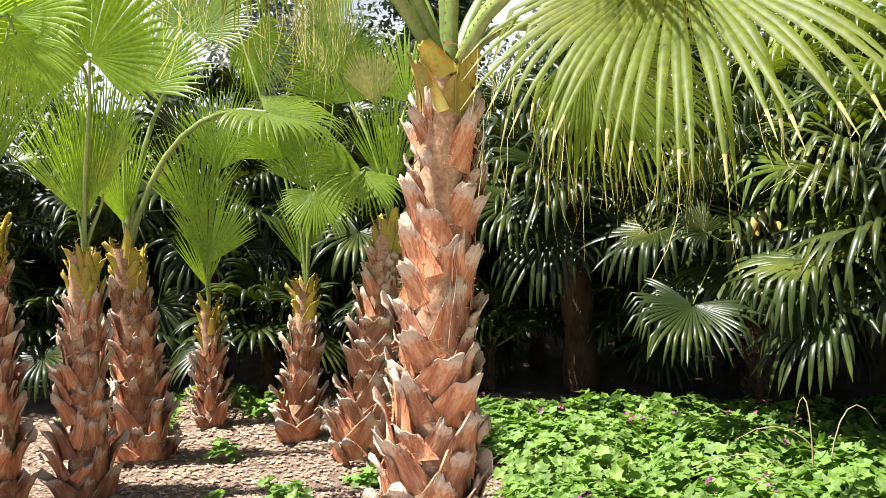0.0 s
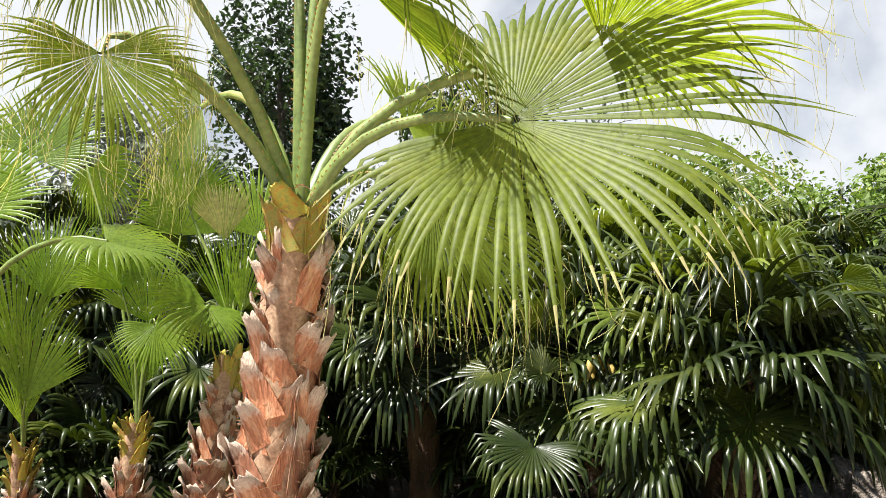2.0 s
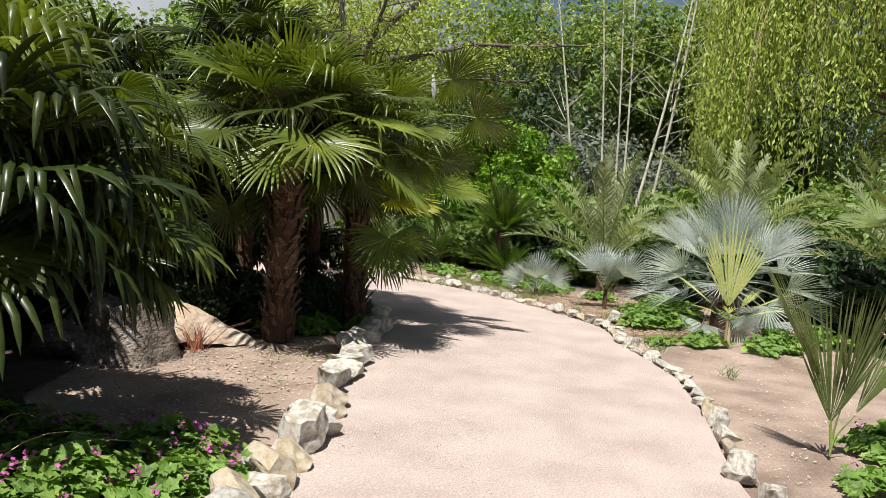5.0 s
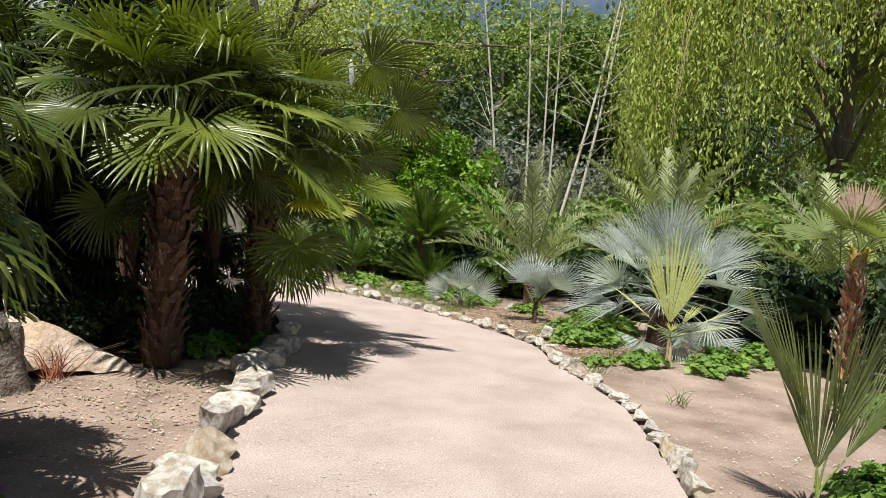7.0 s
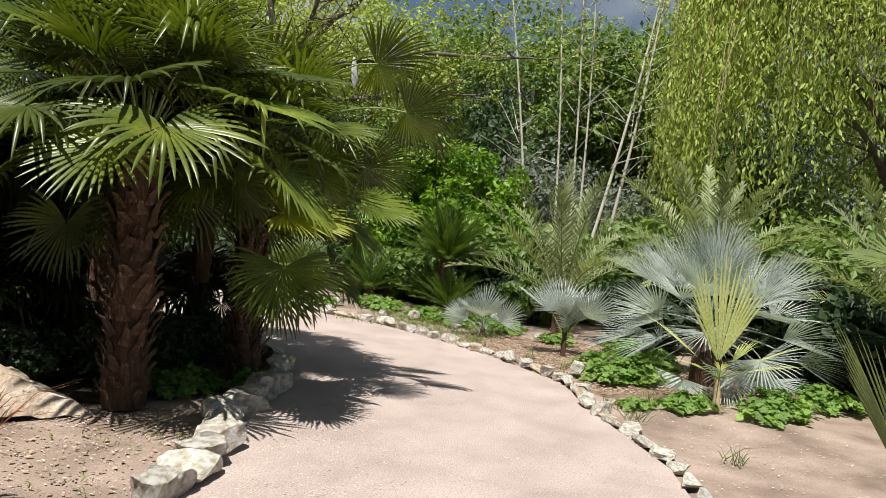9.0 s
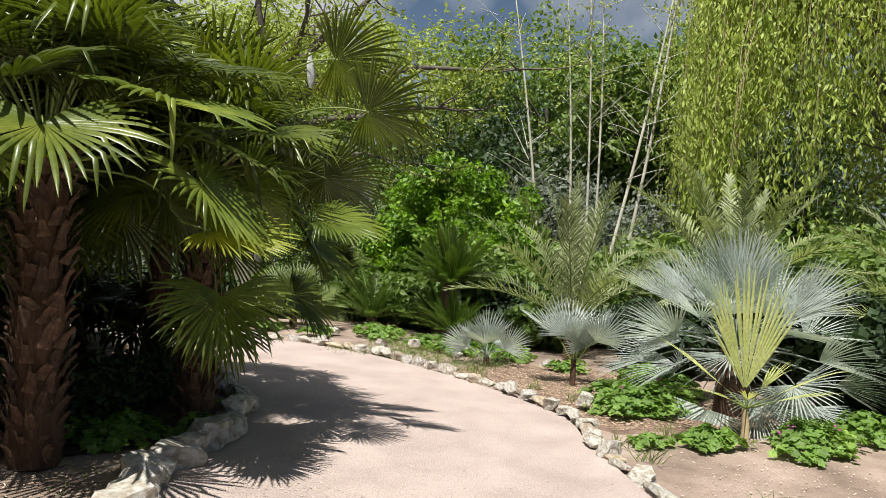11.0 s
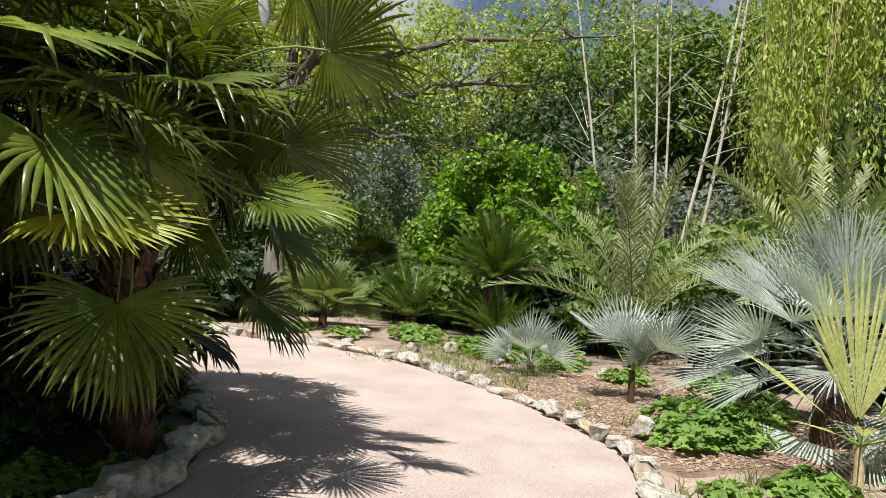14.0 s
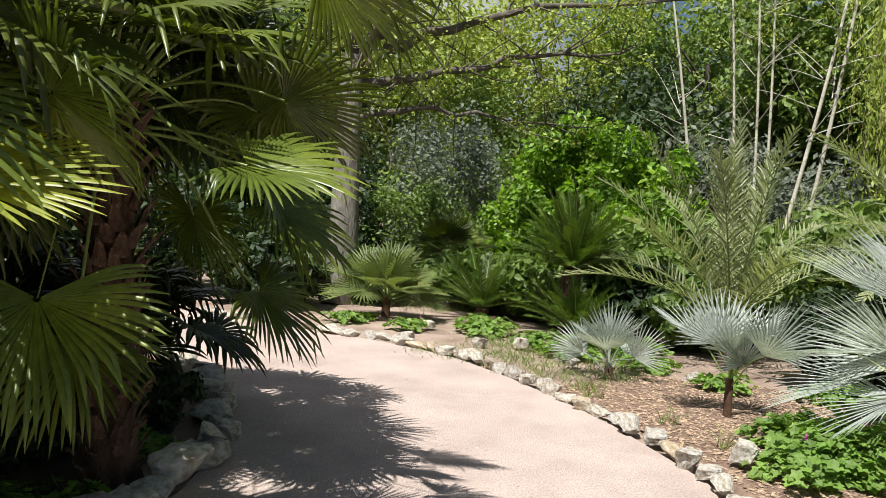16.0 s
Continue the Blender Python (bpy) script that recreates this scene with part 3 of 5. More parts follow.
wash_palm((0.0, 2.9, 0), (0.16, 2.9, 2.06), 0.215, 0.09, P0, "tall fan palm with spreading green leaves and a shaggy trunk", 7, 0.028, True, nseg=78, fused=0.52, start=0.5, kink=1.0, stations=10, blunt=1.5, snap=0.16, fold=0.7, tan=1, mats=(M_WASH0, M_PET))
Q1 = [((-1.7, 4.21, 2.45), (-1.69, 4.21, 3.08), 0.95, 135, 0.9), ((-1.88, 4.23, 2.58), (-2.16, 3.96, 2.85), 1.1, 100, 0.7), ((-1.78, 4.46, 1.75), (-1.72, 4.42, 2.4), 1.1, 32, 0.3), ((-1.95, 4.5, 1.65), (-2.05, 4.4, 2.25), 1.0, 30, 0.3)]
Q6 = [((-1.6, 3.43, 3.06), (-1.06, 3.35, 2.85), 1.0, 110, 1.4), ((-1.73, 3.48, 3.19), (-1.32, 3.57, 3.56), 0.9, 100, 0.6, 1), ((-1.86, 3.79, 2.56), (-1.76, 3.84, 3.03), 1.2, 110, 0.7), ((-1.75, 3.62, 2.44), (-1.62, 3.58, 2.03), 1.0, 60, 1.0), ((-1.96, 3.61, 2.47), (-2.13, 3.38, 2.77), 1.2, 100, 0.7)]
Q2 = [((-0.96, 4.88, 2.22), (-0.38, 4.79, 2.06), 0.95, 120, 2.6), ((-1.83, 5.13, 2.42), (-1.52, 5.24, 3.11), 0.9, 80, 0.6), ((-1.46, 5.16, 2.76), (-1.19, 5.24, 3.3), 0.9, 90, 0.7)]
Q3 = [((-1.79, 6.0, 1.55), (-1.83, 5.99, 2.36), 1.0, 42, 0.3), ((-1.70, 5.95, 1.25), (-1.55, 5.89, 1.86), 1.1, 48, 0.3), ((-1.62, 6.07, 1.95), (-1.5, 6.12, 2.7), 0.9, 60, 0.4)]
Q4 = [((-1.4, 6.2, 2.95), (-1.16, 6.2, 2.5), 1.0, 100, 2.0, 1), ((-0.9, 5.82, 1.78), (-0.98, 5.8, 2.41), 0.9, 55, 0.5), ((-0.83, 5.73, 1.76), (-0.74, 5.64, 1.44), 1.1, 110, 0.8), ((-1.07, 5.78, 2.0), (-1.21, 5.75, 2.45), 1.0, 70, 0.6), ((-0.72, 5.95, 2.4), (-0.66, 5.96, 3.0), 0.9, 80, 0.6)]
Q5 = [((-0.60, 5.46, 2.54), (-0.73, 5.44, 2.95), 1.1, 90, 0.7), ((-0.15, 5.51, 2.34), (0.01, 5.62, 2.81), 1.1, 90, 0.7), ((-0.45, 5.28, 1.88), (-0.57, 5.06, 1.7), 1.4, 110, 1.2)]
KW = dict(nseg=44, fused=0.55, start=0.5)
wash_palm((-2.05, 4.62, 0), (-1.92, 4.5, 1.42), 0.16, 0.06, Q1, thick=0.018, **KW)
wash_palm((-2.45, 4.35, 0), (-2.36, 4.3, 1.62), 0.17, 0.09, Q6, thick=0.018, **KW)
wash_palm((-1.98, 5.3, 0), (-1.97, 5.2, 1.42), 0.19, 0.085, Q2, thick=0.026, **KW)
wash_palm((-1.78, 6.12, 0), (-1.75, 6.1, 0.93), 0.11, 0.045, Q3, "young fan palm with upright green leaves and a short trunk", thick=0.014, **KW)
wash_palm((-1.03, 5.75, 0), (-0.94, 5.81, 1.10), 0.15, 0.06, Q4, thick=0.014, **KW)
q5 = wash_palm((-0.52, 5.25, 0), (-0.27, 5.3, 1.55), 0.20, 0.08, Q5, thick=0.018, **KW)
frond(q5, np.array((-0.52, 5.25, 0)), (-0.27, 5.3, 1.55), (-0.35, 5.39, 2.3), (-0.04, 0, 0.4), 0.42, (M_WASHT, M_PET), (0.2, -1, 0.1), 0.016, label="withered tan leaf", nseg=30, spread=40, fused=0.7, droop=0.1)

# ---- dark shaggy-trunked fan palms ----
HEDGES = [(6.0, 9.4), (7.6, 9.8), (8.4, 10.8), (9.2, 12.6), (9.0, 14.6)]
TR = "dark green fan palm with drooping leaf tips and shaggy trunk"


M_STUB = material("dark_leaf_stub", [(0.28, (0.05, 0.028, 0.02)), (0.55, (0.14, 0.08, 0.055)), (0.75, (0.26, 0.17, 0.12))], 0.9, 4, 26, 0.7, 0.02, 0.4)
STUBS = [boot_mesh(40 + i, M_STUB) for i in range(4)]


def shag(palm, base, crown, r, rows=26, per=16):
    base, crown = np.array(base, float), np.array(crown, float)
    n = 12
    u = np.linspace(0, 1, n)[:, None]
    pts = base + (crown - base) * u
    v, f = tube(pts - base, r * (1 + 0.12 * np.sin(u[:, 0] * 17)) * (1.05 - 0.2 * u[:, 0]), 12)
    link("trunk", v, f, M_TRUNK, palm)
    s = Soup()
    for i in range(rows):
        for j in range(per):
            k = rng.uniform(0.0, 1.0)
            c = (crown - base) * k
            a = rng.uniform(0, 2 * math.pi)
            o = np.array((math.cos(a), math.sin(a), 0))
            t = np.array((-o[1], o[0], 0))
            q = c + o * r * 0.95
            ln = rng.uniform(0.05, 0.13)
            e = q + o * ln * rng.uniform(0.15, 0.5) + UP * ln * rng.uniform(-0.9, 0.5) + t * ln * rng.uniform(-0.4, 0.4)
            w = t * rng.uniform(0.002, 0.007)
            m = (q + e) / 2 + o * 0.015
            s.add([q - w, q + w, m - w * 0.7, m + w * 0.7, e], [(0, 1, 3), (0, 3, 2), (2, 3, 4)])
    s.link("fibre_mat", M_DFIBRE, palm, "", False)["kind"] = "stuff"


def old_stubs(palm, b, c, r):
    """Dark stubs of old leaf stalks in rings up the trunk."""
    n = int((c[2] - b[2]) / 0.085)
    for i in range(n):
        for j in range(6):
            u = (i + rng.uniform(0, 0.6)) / n
            a = (j + 0.5 * (i % 2)) * math.pi / 3 + rng.uniform(-0.25, 0.25)
            ob = new("leaf_base", STUBS[int(rng.integers(4))])
            ob.parent = palm
            q = (c - b) * u
            ob.location = (q[0] + math.cos(a) * r * 0.9, q[1] + math.sin(a) * r * 0.9, q[2])
            ob.scale = (r * rng.uniform(0.55, 0.95), 0.14, rng.uniform(0.10, 0.19))
            ob.rotation_euler = (rng.uniform(-0.45, -0.1), rng.uniform(-0.25, 0.25), a - math.pi / 2)


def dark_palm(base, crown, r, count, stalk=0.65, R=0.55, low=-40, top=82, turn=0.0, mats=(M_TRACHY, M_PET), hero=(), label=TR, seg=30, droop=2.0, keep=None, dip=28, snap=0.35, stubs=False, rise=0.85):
    palm = thing("shaggy_fan_palm", base, label, "palm tree", "dark fan palms")
    b, c = np.array(base, float), np.array(crown, float)
    shag(palm, base, crown, r)
    if stubs:
        old_stubs(palm, b, c, r)
    # The last flag picks the leaf that takes the painted sunlit colour.
    for h, t, hr, N, old in hero:
        h, t, N = np.array(h), np.array(t), np.array(N)
        frond(palm, b, c, h, t - h, hr, (M_SUNLEAF if old else mats[0], mats[1]), N, 0.012, 0.4, UP * 0.5 + unit(h - c), label="leaf painted yellow-green as if in full sun" if old else "", nseg=seg + 8, spread=115, fused=0.48, droop=0.7 if not old else 0.3, start=0.5, wide=0.95, fold=0.95, kink=0.6, blunt=4.0, snap=0.0 if old else max(0.25, snap), stations=9)
    crown_of(palm, b, c, count, mats, stalk, R, top, low, 0.011, turn, dip, nseg=seg, fold=0.85, spread=140, fused=0.44, droop=droop * 0.55, start=0.42, kink=0.8, stations=8, wide=0.9, keep=keep, blunt=3.5, snap=snap, rise=rise)
    return palm


TO, AW = (-0.30, -0.30, 1.0), (0.64, 0.28, 0.75)
HB = [((7.15, 5.44, 1.51), (7.46, 5.12, 1.48), 0.52, TO, True), ((8.42, 5.33, 2.45), (8.62, 4.9, 2.36), 0.58, AW, False), ((7.5, 5.54, 1.82), (7.7, 5.23, 1.61), 0.48, AW, False), ((8.26, 5.52, 1.65), (8.43, 5.32, 1.63), 0.5, TO, False), ((7.57, 5.75, 1.11), (7.34, 5.42, 0.68), 0.58, TO, False), ((8.7, 5.9, 2.0), (9.05, 5.6, 1.85), 0.55, AW, False), ((8.9, 6.2, 1.5), (9.3, 5.95, 1.25), 0.55, TO, False), ((8.6, 5.8, 2.9), (8.9, 5.4, 2.9), 0.58, AW, False), ((8.9, 6.3, 1.05), (9.2, 6.1, 0.75), 0.5, TO, False), ((7.6, 5.9, 2.5), (7.3, 5.5, 2.5), 0.58, TO, False), ((7.9, 5.8, 2.2), (7.8, 5.3, 2.15), 0.56, TO, False), ((7.4, 6.2, 2.1), (7.0, 5.8, 2.0), 0.58, TO, False), ((7.8, 6.0, 0.9), (7.6, 5.7, 0.6), 0.5, TO, False)]
HY = [((1.55, 4.83, 1.0), (1.28, 4.38, 0.72), 0.52, (0.0, -0.5, 1.0), False), ((2.17, 4.93, 1.14), (2.26, 4.56, 0.95), 0.6, (0.0, -0.4, 1.0), False), ((1.71, 5.09, 1.42), (1.59, 5.13, 1.53), 0.3, (0.0, -0.6, 1.0), False)]
dark_palm((6.88, 6.55, 0), (6.72, 6.42, 1.9), 0.15, 46, 0.85, 0.62, rise=1.3, seg=40, turn=20, low=-28, top=86, droop=0.9, snap=0.15, mats=(M_TRACHY2, M_PET), keep=lambda az, el: el > -8 or not 150 < az < 320, stubs=True)
pb = dark_palm((8.35, 6.75, 0), (8.3, 6.8, 1.95), 0.13, 44, 0.85, 0.62, rise=1.1, seg=40, turn=70, low=-30, top=86, hero=HB, droop=0.9, snap=0.15, mats=(M_TRACHY2, M_PET), keep=lambda az, el: not (205 < az < 290 and -25 < el < 25), stubs=True)
M_PALE = material("bleached_leaf", [(0.3, (0.55, 0.57, 0.55)), (0.7, (0.7, 0.72, 0.7))], 0.6, 5, 40, 0.2, 0.003, 0, (1.0, 1.0, 1.0))
k = np.array([(0.20, -0.74, 2.95), (0.19, -0.76, 2.86), (0.20, -0.77, 2.76), (0.21, -0.76, 2.68)])
v, f = tube(k, [0.012, 0.035, 0.04, 0.015], 6, 0.15)
link("bleached_leaf_end", v, f, M_PALE, pb, "bleached white leaf end")
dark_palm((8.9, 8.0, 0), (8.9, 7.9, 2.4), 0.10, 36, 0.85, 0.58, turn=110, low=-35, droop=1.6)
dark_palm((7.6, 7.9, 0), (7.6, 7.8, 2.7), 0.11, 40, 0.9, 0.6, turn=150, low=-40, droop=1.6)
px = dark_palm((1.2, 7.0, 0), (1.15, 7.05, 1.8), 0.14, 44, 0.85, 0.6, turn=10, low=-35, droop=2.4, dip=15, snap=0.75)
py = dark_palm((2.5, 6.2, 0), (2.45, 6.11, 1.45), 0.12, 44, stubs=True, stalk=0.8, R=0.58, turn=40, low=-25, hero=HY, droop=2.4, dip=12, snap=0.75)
M_BRACT = material("yellow_brown_bract", [(0.3, (0.22, 0.14, 0.03)), (0.7, (0.42, 0.33, 0.07))], 0.6, 8, 50, 0.4, 0.004, 0.25)
for palm, at, n in ((px, (1.0, 6.55, 1.72), 6), (py, (2.15, 5.35, 1.42), 9)):
    o = np.array(palm.location)
    for i in range(n):
        q = np.array(at) + rng.normal(0, 0.04, 3)
        a = rng.uniform(math.pi, 2 * math.pi)
        d = np.array((math.cos(a), math.sin(a) * 0.6, 0.15))
        k = bezier(q, q + d * 0.12 + UP * 0.08, q + d * 0.22 + UP * 0.02, q + d * 0.26 - UP * rng.uniform(0.05, 0.2), 8)
        v, f = tube(k - o, 0.034 * np.sin(np.linspace(0.25, 3.0, 8)), 7, 0.6)
        link("flower_spathe", v, f, M_BRACT, palm, "yellow-brown flower spathe")
dark_palm((3.0, 5.0, 0), (3.0, 5.05, 1.35), 0.10, 38, 0.7, 0.6, turn=75, stubs=True, low=-22, droop=2.4, dip=10, snap=0.75, top=70)
HZ = [((3.85, 4.64, 1.77), (4.2, 4.45, 1.6), 0.55, UP, False), ((4.02, 4.97, 1.39), (4.4, 4.85, 1.15), 0.56, UP, False), ((3.97, 5.22, 2.06), (4.4, 5.2, 1.9), 0.56, UP, False), ((3.73, 4.55, 1.27), (4.05, 4.4, 1.05), 0.5, UP, False), ((4.18, 5.38, 1.69), (4.6, 5.4, 1.5), 0.55, UP, False), ((3.9, 5.0, 0.95), (4.25, 4.95, 0.75), 0.5, UP, False)]
dark_palm((3.2, 5.75, 0), (3.2, 5.65, 1.65), 0.10, 40, hero=HZ, stalk=0.75, R=0.6, turn=130, mats=(M_TRACHY2, M_PET), low=-20, droop=2.4, dip=10, snap=0.75, top=70)
dark_palm((3.7, 7.6, 0), (3.7, 7.6, 2.3), 0.10, 46, 0.95, 0.64, turn=190, mats=(M_TRACHY2, M_PET), low=-8, droop=2.4, dip=10, snap=0.75, top=70)
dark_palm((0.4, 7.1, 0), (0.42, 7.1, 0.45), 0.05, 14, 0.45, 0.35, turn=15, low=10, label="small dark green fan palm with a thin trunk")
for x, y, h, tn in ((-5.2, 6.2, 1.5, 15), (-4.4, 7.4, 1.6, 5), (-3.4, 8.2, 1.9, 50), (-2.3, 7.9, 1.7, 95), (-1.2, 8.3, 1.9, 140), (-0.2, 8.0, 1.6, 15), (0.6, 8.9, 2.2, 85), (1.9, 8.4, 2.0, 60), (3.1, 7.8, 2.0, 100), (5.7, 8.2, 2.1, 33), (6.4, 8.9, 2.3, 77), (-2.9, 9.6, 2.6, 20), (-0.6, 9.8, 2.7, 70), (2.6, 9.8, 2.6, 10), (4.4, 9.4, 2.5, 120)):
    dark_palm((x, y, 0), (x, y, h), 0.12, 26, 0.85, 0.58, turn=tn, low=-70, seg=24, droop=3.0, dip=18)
# Low palms added as filler, to block and darken bright gaps behind the trunks.
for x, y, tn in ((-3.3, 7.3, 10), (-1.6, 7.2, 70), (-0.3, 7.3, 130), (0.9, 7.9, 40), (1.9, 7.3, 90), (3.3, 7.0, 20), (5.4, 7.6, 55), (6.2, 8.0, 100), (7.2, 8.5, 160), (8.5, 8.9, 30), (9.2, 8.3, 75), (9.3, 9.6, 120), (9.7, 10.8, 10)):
    dark_palm((x, y, 0), (x, y, 0.5), 0.07, 18, 0.5, 0.5, turn=tn, low=0, seg=24, droop=2.0, label="low dark green fan palm added to darken the gaps")
for x, y in ((-7, 8.5), (-5, 9.8), (-3, 11), (-1, 11.3), (1, 11), (3, 11.2), (5, 10.8), (7, 10.6)):
    HEDGES.append((x, y))

# ---- right-hand beds: pale and feathered palms ----
def tuft_palm(name, base, crown, r, count, mats, stalk, R, label, low, top=85, turn=0.0, seg=34, fused=0.5, droop=0.5, spread=130, thick=0.012, cat="palm", wide=0.9, cup=0.3):
    palm = thing(name, base, label, cat)
    b, c = np.array(base, float), np.array(crown, float)
    if r:
        v, f = tube(np.linspace(b, c, 6) - b, np.linspace(r * 1.2, r, 6), 10)
        link("trunk", v, f, M_TRUNK, palm)
    crown_of(palm, b, c, count, mats, stalk, R, top, low, thick, turn, dip=10, nseg=seg, spread=spread, fused=fused, droop=droop, start=0.55, stations=7, wide=wide, cup=cup, blunt=2.6)
    return palm


bl = tuft_palm("blue_palm", (12.8, 3.5, 0), (12.8, 3.5, 0.7), 0.16, 38, (M_SILVER, M_SILVER), 0.85, 0.72, "silver-blue fan palm with stiff spreading leaves", -45, turn=30, thick=0.014, fused=0.28, spread=84, wide=1.0, cup=0.45, seg=34)
bs = tuft_palm("blue_palm", (13.05, 5.4, 0), (13.05, 5.4, 0.32), 0.032, 5, (M_SILVER, M_PET), 0.36, 0.44, "small silvery fan palm on a thin stem in bark mulch", 38, 85, 60, spread=85, droop=0.25, seg=24, wide=1.0, fused=0.36)
bt = tuft_palm("blue_palm", (13.75, 6.95, 0), (13.75, 6.95, 0.10), 0.04, 7, (M_SILVER, M_SILVER), 0.28, 0.42, "low silver-blue fan palm tuft", 22, 85, 20, spread=75, seg=22, wide=1.0, fused=0.36)
def facing(palm, base, crown, fans, mats, seg=26, spread=78):
    """Stiff fans held upright, turned to the path."""
    b = np.array(base, float)
    for (hx, hy, hz), fwd, R in fans:
        frond(palm, b, b + UP * crown, b + np.array((hx, hy, hz)), fwd, R, mats, (-0.8, -0.55, 0.3), 0.01, 0.4, UP, nseg=seg, spread=spread, fused=0.38, droop=0.25, blunt=2.2, fold=0.8, cup=0.3)


facing(bl, (12.8, 3.5, 0), 0.7, (((-0.35, -0.1, 1.25), (0, 0, 1), 0.8), ((-0.3, 0.4, 1.1), (-0.1, 0.6, 0.7), 0.75), ((-0.3, -0.6, 1.1), (0.2, -0.6, 0.7), 0.75), ((-0.45, 0.45, 0.75), (-0.2, 0.9, 0.2), 0.7)), (M_SILVER, M_SILVER), 24, 40)
facing(bs, (13.05, 5.4, 0), 0.32, (((-0.05, 0.12, 0.6), (-0.1, 0.3, 1), 0.52), ((0.08, -0.28, 0.58), (0, -0.5, 0.8), 0.5), ((0.0, -0.1, 0.45), (-0.3, 0.1, 0.6), 0.4)), (M_SILVER, M_PET))
facing(bt, (13.75, 6.95, 0), 0.1, (((0, 0.02, 0.3), (0, -0.1, 1), 0.5), ((0.05, -0.25, 0.22), (0.1, -0.6, 0.6), 0.45), ((-0.05, 0.25, 0.2), (-0.1, 0.7, 0.35), 0.45)), (M_SILVER, M_SILVER), 22, 62)
yp = thing("young_fan_palm", (11.4, 3.12, 0), "young fan palm with one pale yellow-green upright leaf", "palm")
yb = np.array((11.4, 3.12, 0.0))
v, f = tube(np.array([(0, 0, -0.02), (0.01, 0, 0.14), (0.0, 0.02, 0.3)]), [0.042, 0.034, 0.024], 8)
link("trunk", v, f, M_STRAW, yp)
frond(yp, yb, yb + UP * 0.25, yb + np.array((-0.04, 0.02, 0.46)), (-0.04, 0.0, 1), 1.12, (M_YELLOW, M_PET), (-0.8, -0.55, 0.1), 0.02, 0.4, UP, nseg=20, spread=31, fused=0.5, droop=0.12, fold=0.7, wide=0.95, blunt=2.6)
for az, el, R in ((100, 35, 0.8), (155, 15, 0.55), (-70, 15, 0.6), (-20, 30, 0.6), (-95, 30, 0.7), (190, 20, 0.5)):
    d, n = basis(az, el)
    frond(yp, yb, yb + UP * 0.3, yb + UP * 0.32 + d * 0.25, d, R, (M_YELLOW, M_PET), n, 0.012, 0.4, d, nseg=7, spread=14, fused=0.4, droop=0.5)
sp = thing("young_fan_palm", (6.95, 1.43, 0), "young green fan palm with stiff narrow upright leaves beside the path", "palm")
sb = np.array((6.95, 1.43, 0.0))
for (hx, hy, hz), az, el, R in (((0.0, 0.02, 0.22), 200, 80, 0.95), ((-0.02, 0.10, 0.48), 120, 62, 0.95), ((0.06, -0.12, 0.3), -60, 60, 0.8), ((0.02, -0.05, 0.4), -120, 75, 0.85)):
    d, n = basis(az, el)
    frond(sp, sb, sb, sb + np.array((hx, hy, hz)), d, R, (M_YOUNG, M_PET), n, 0.014, 0.5, UP, nseg=20, spread=26, fused=0.42, droop=0.12, fold=0.8, wide=0.95, blunt=2.6)


def feather_palm(base, height, count, L, mat, label, low, top=80, turn=0.0, leaf=0.34, width=0.013, sag=1.1, trunk=0.1, name="feather_palm", leaflets=44, vee=22, cat="palm"):
    palm = thing(name, base, label, cat)
    b = np.array(base, float)
    c = b + UP * height
    v, f = tube(np.linspace(b, c, 6) - b, [trunk * 1.15, trunk, trunk * 1.1, trunk, trunk * 1.1, trunk * 0.9], 10)
    link("trunk", v, f, M_TRUNK, palm)
    for i in range(count):
        u = (i + 0.5) / count
        feather(palm, b, c, turn + i * 137.508 + rng.uniform(-10, 10), top + (low - top) * u + rng.uniform(-5, 5), L * rng.uniform(0.85, 1.1), mat, M_PET, leaflets, leaf, width, sag, vee)
    return palm


fp = feather_palm((15.6, 6.45, 0), 0.55, 20, 2.3, M_OLIVEF, "grey-green feather palm with arching leaves", 24, 86, 40, 0.38, 0.012, 0.9, leaflets=32, vee=38)
feather_palm((17.2, 4.4, 0), 0.9, 34, 2.6, M_OLIVEF, "large olive green feather palm behind the blue palm", 5, 80, 60)
feather_palm((15.2, 1.4, 0), 0.8, 32, 2.2, M_OLIVEF, "olive green feather palm with hanging leaves", -5, 75, 100)
feather_palm((16.1, 8.95, 0), 0.95, 70, 1.1, M_CYCAS, "cycad with a dense deep green rosette on a short trunk", 12, 80, 0, 0.15, 0.006, 0.5, 0.16, "cycad", 80, 20, "cycad")
feather_palm((15.7, 8.6, 0), 0.12, 40, 0.85, M_CYCAS, "low deep green cycad sucker clump", 15, 70, 50, 0.15, 0.007, 0.4, 0.08, "cycad", 44, 20, "cycad")
feather_palm((16.6, 9.5, 0), 0.12, 36, 0.85, M_CYCAS, "low deep green cycad sucker clump", 15, 70, 80, 0.15, 0.007, 0.4, 0.08, "cycad", 44, 20, "cycad")
feather_palm((16.5, 10.9, 0), 0.15, 30, 1.1, M_CYCAS, "low spreading cycad with glossy green leaves", 10, 70, 20, 0.17, 0.008, 0.45, 0.1, "cycad", 50, 20, "cycad")
tuft_palm("low_fan_palm", (14.9, 11.5, 0), (14.9, 11.5, 0.3), 0.06, 24, (M_YOUNG, M_PET), 0.55, 0.5, "low clumping green fan palm beside the path edge", 5, 80, 10)
tuft_palm("low_fan_palm", (18.5, 13.5, 0), (18.5, 13.5, 0.9), 0.1, 24, (M_TRACHY2, M_PET), 0.6, 0.5, "bushy green fan palm in the far bed", -15, 80, 40)
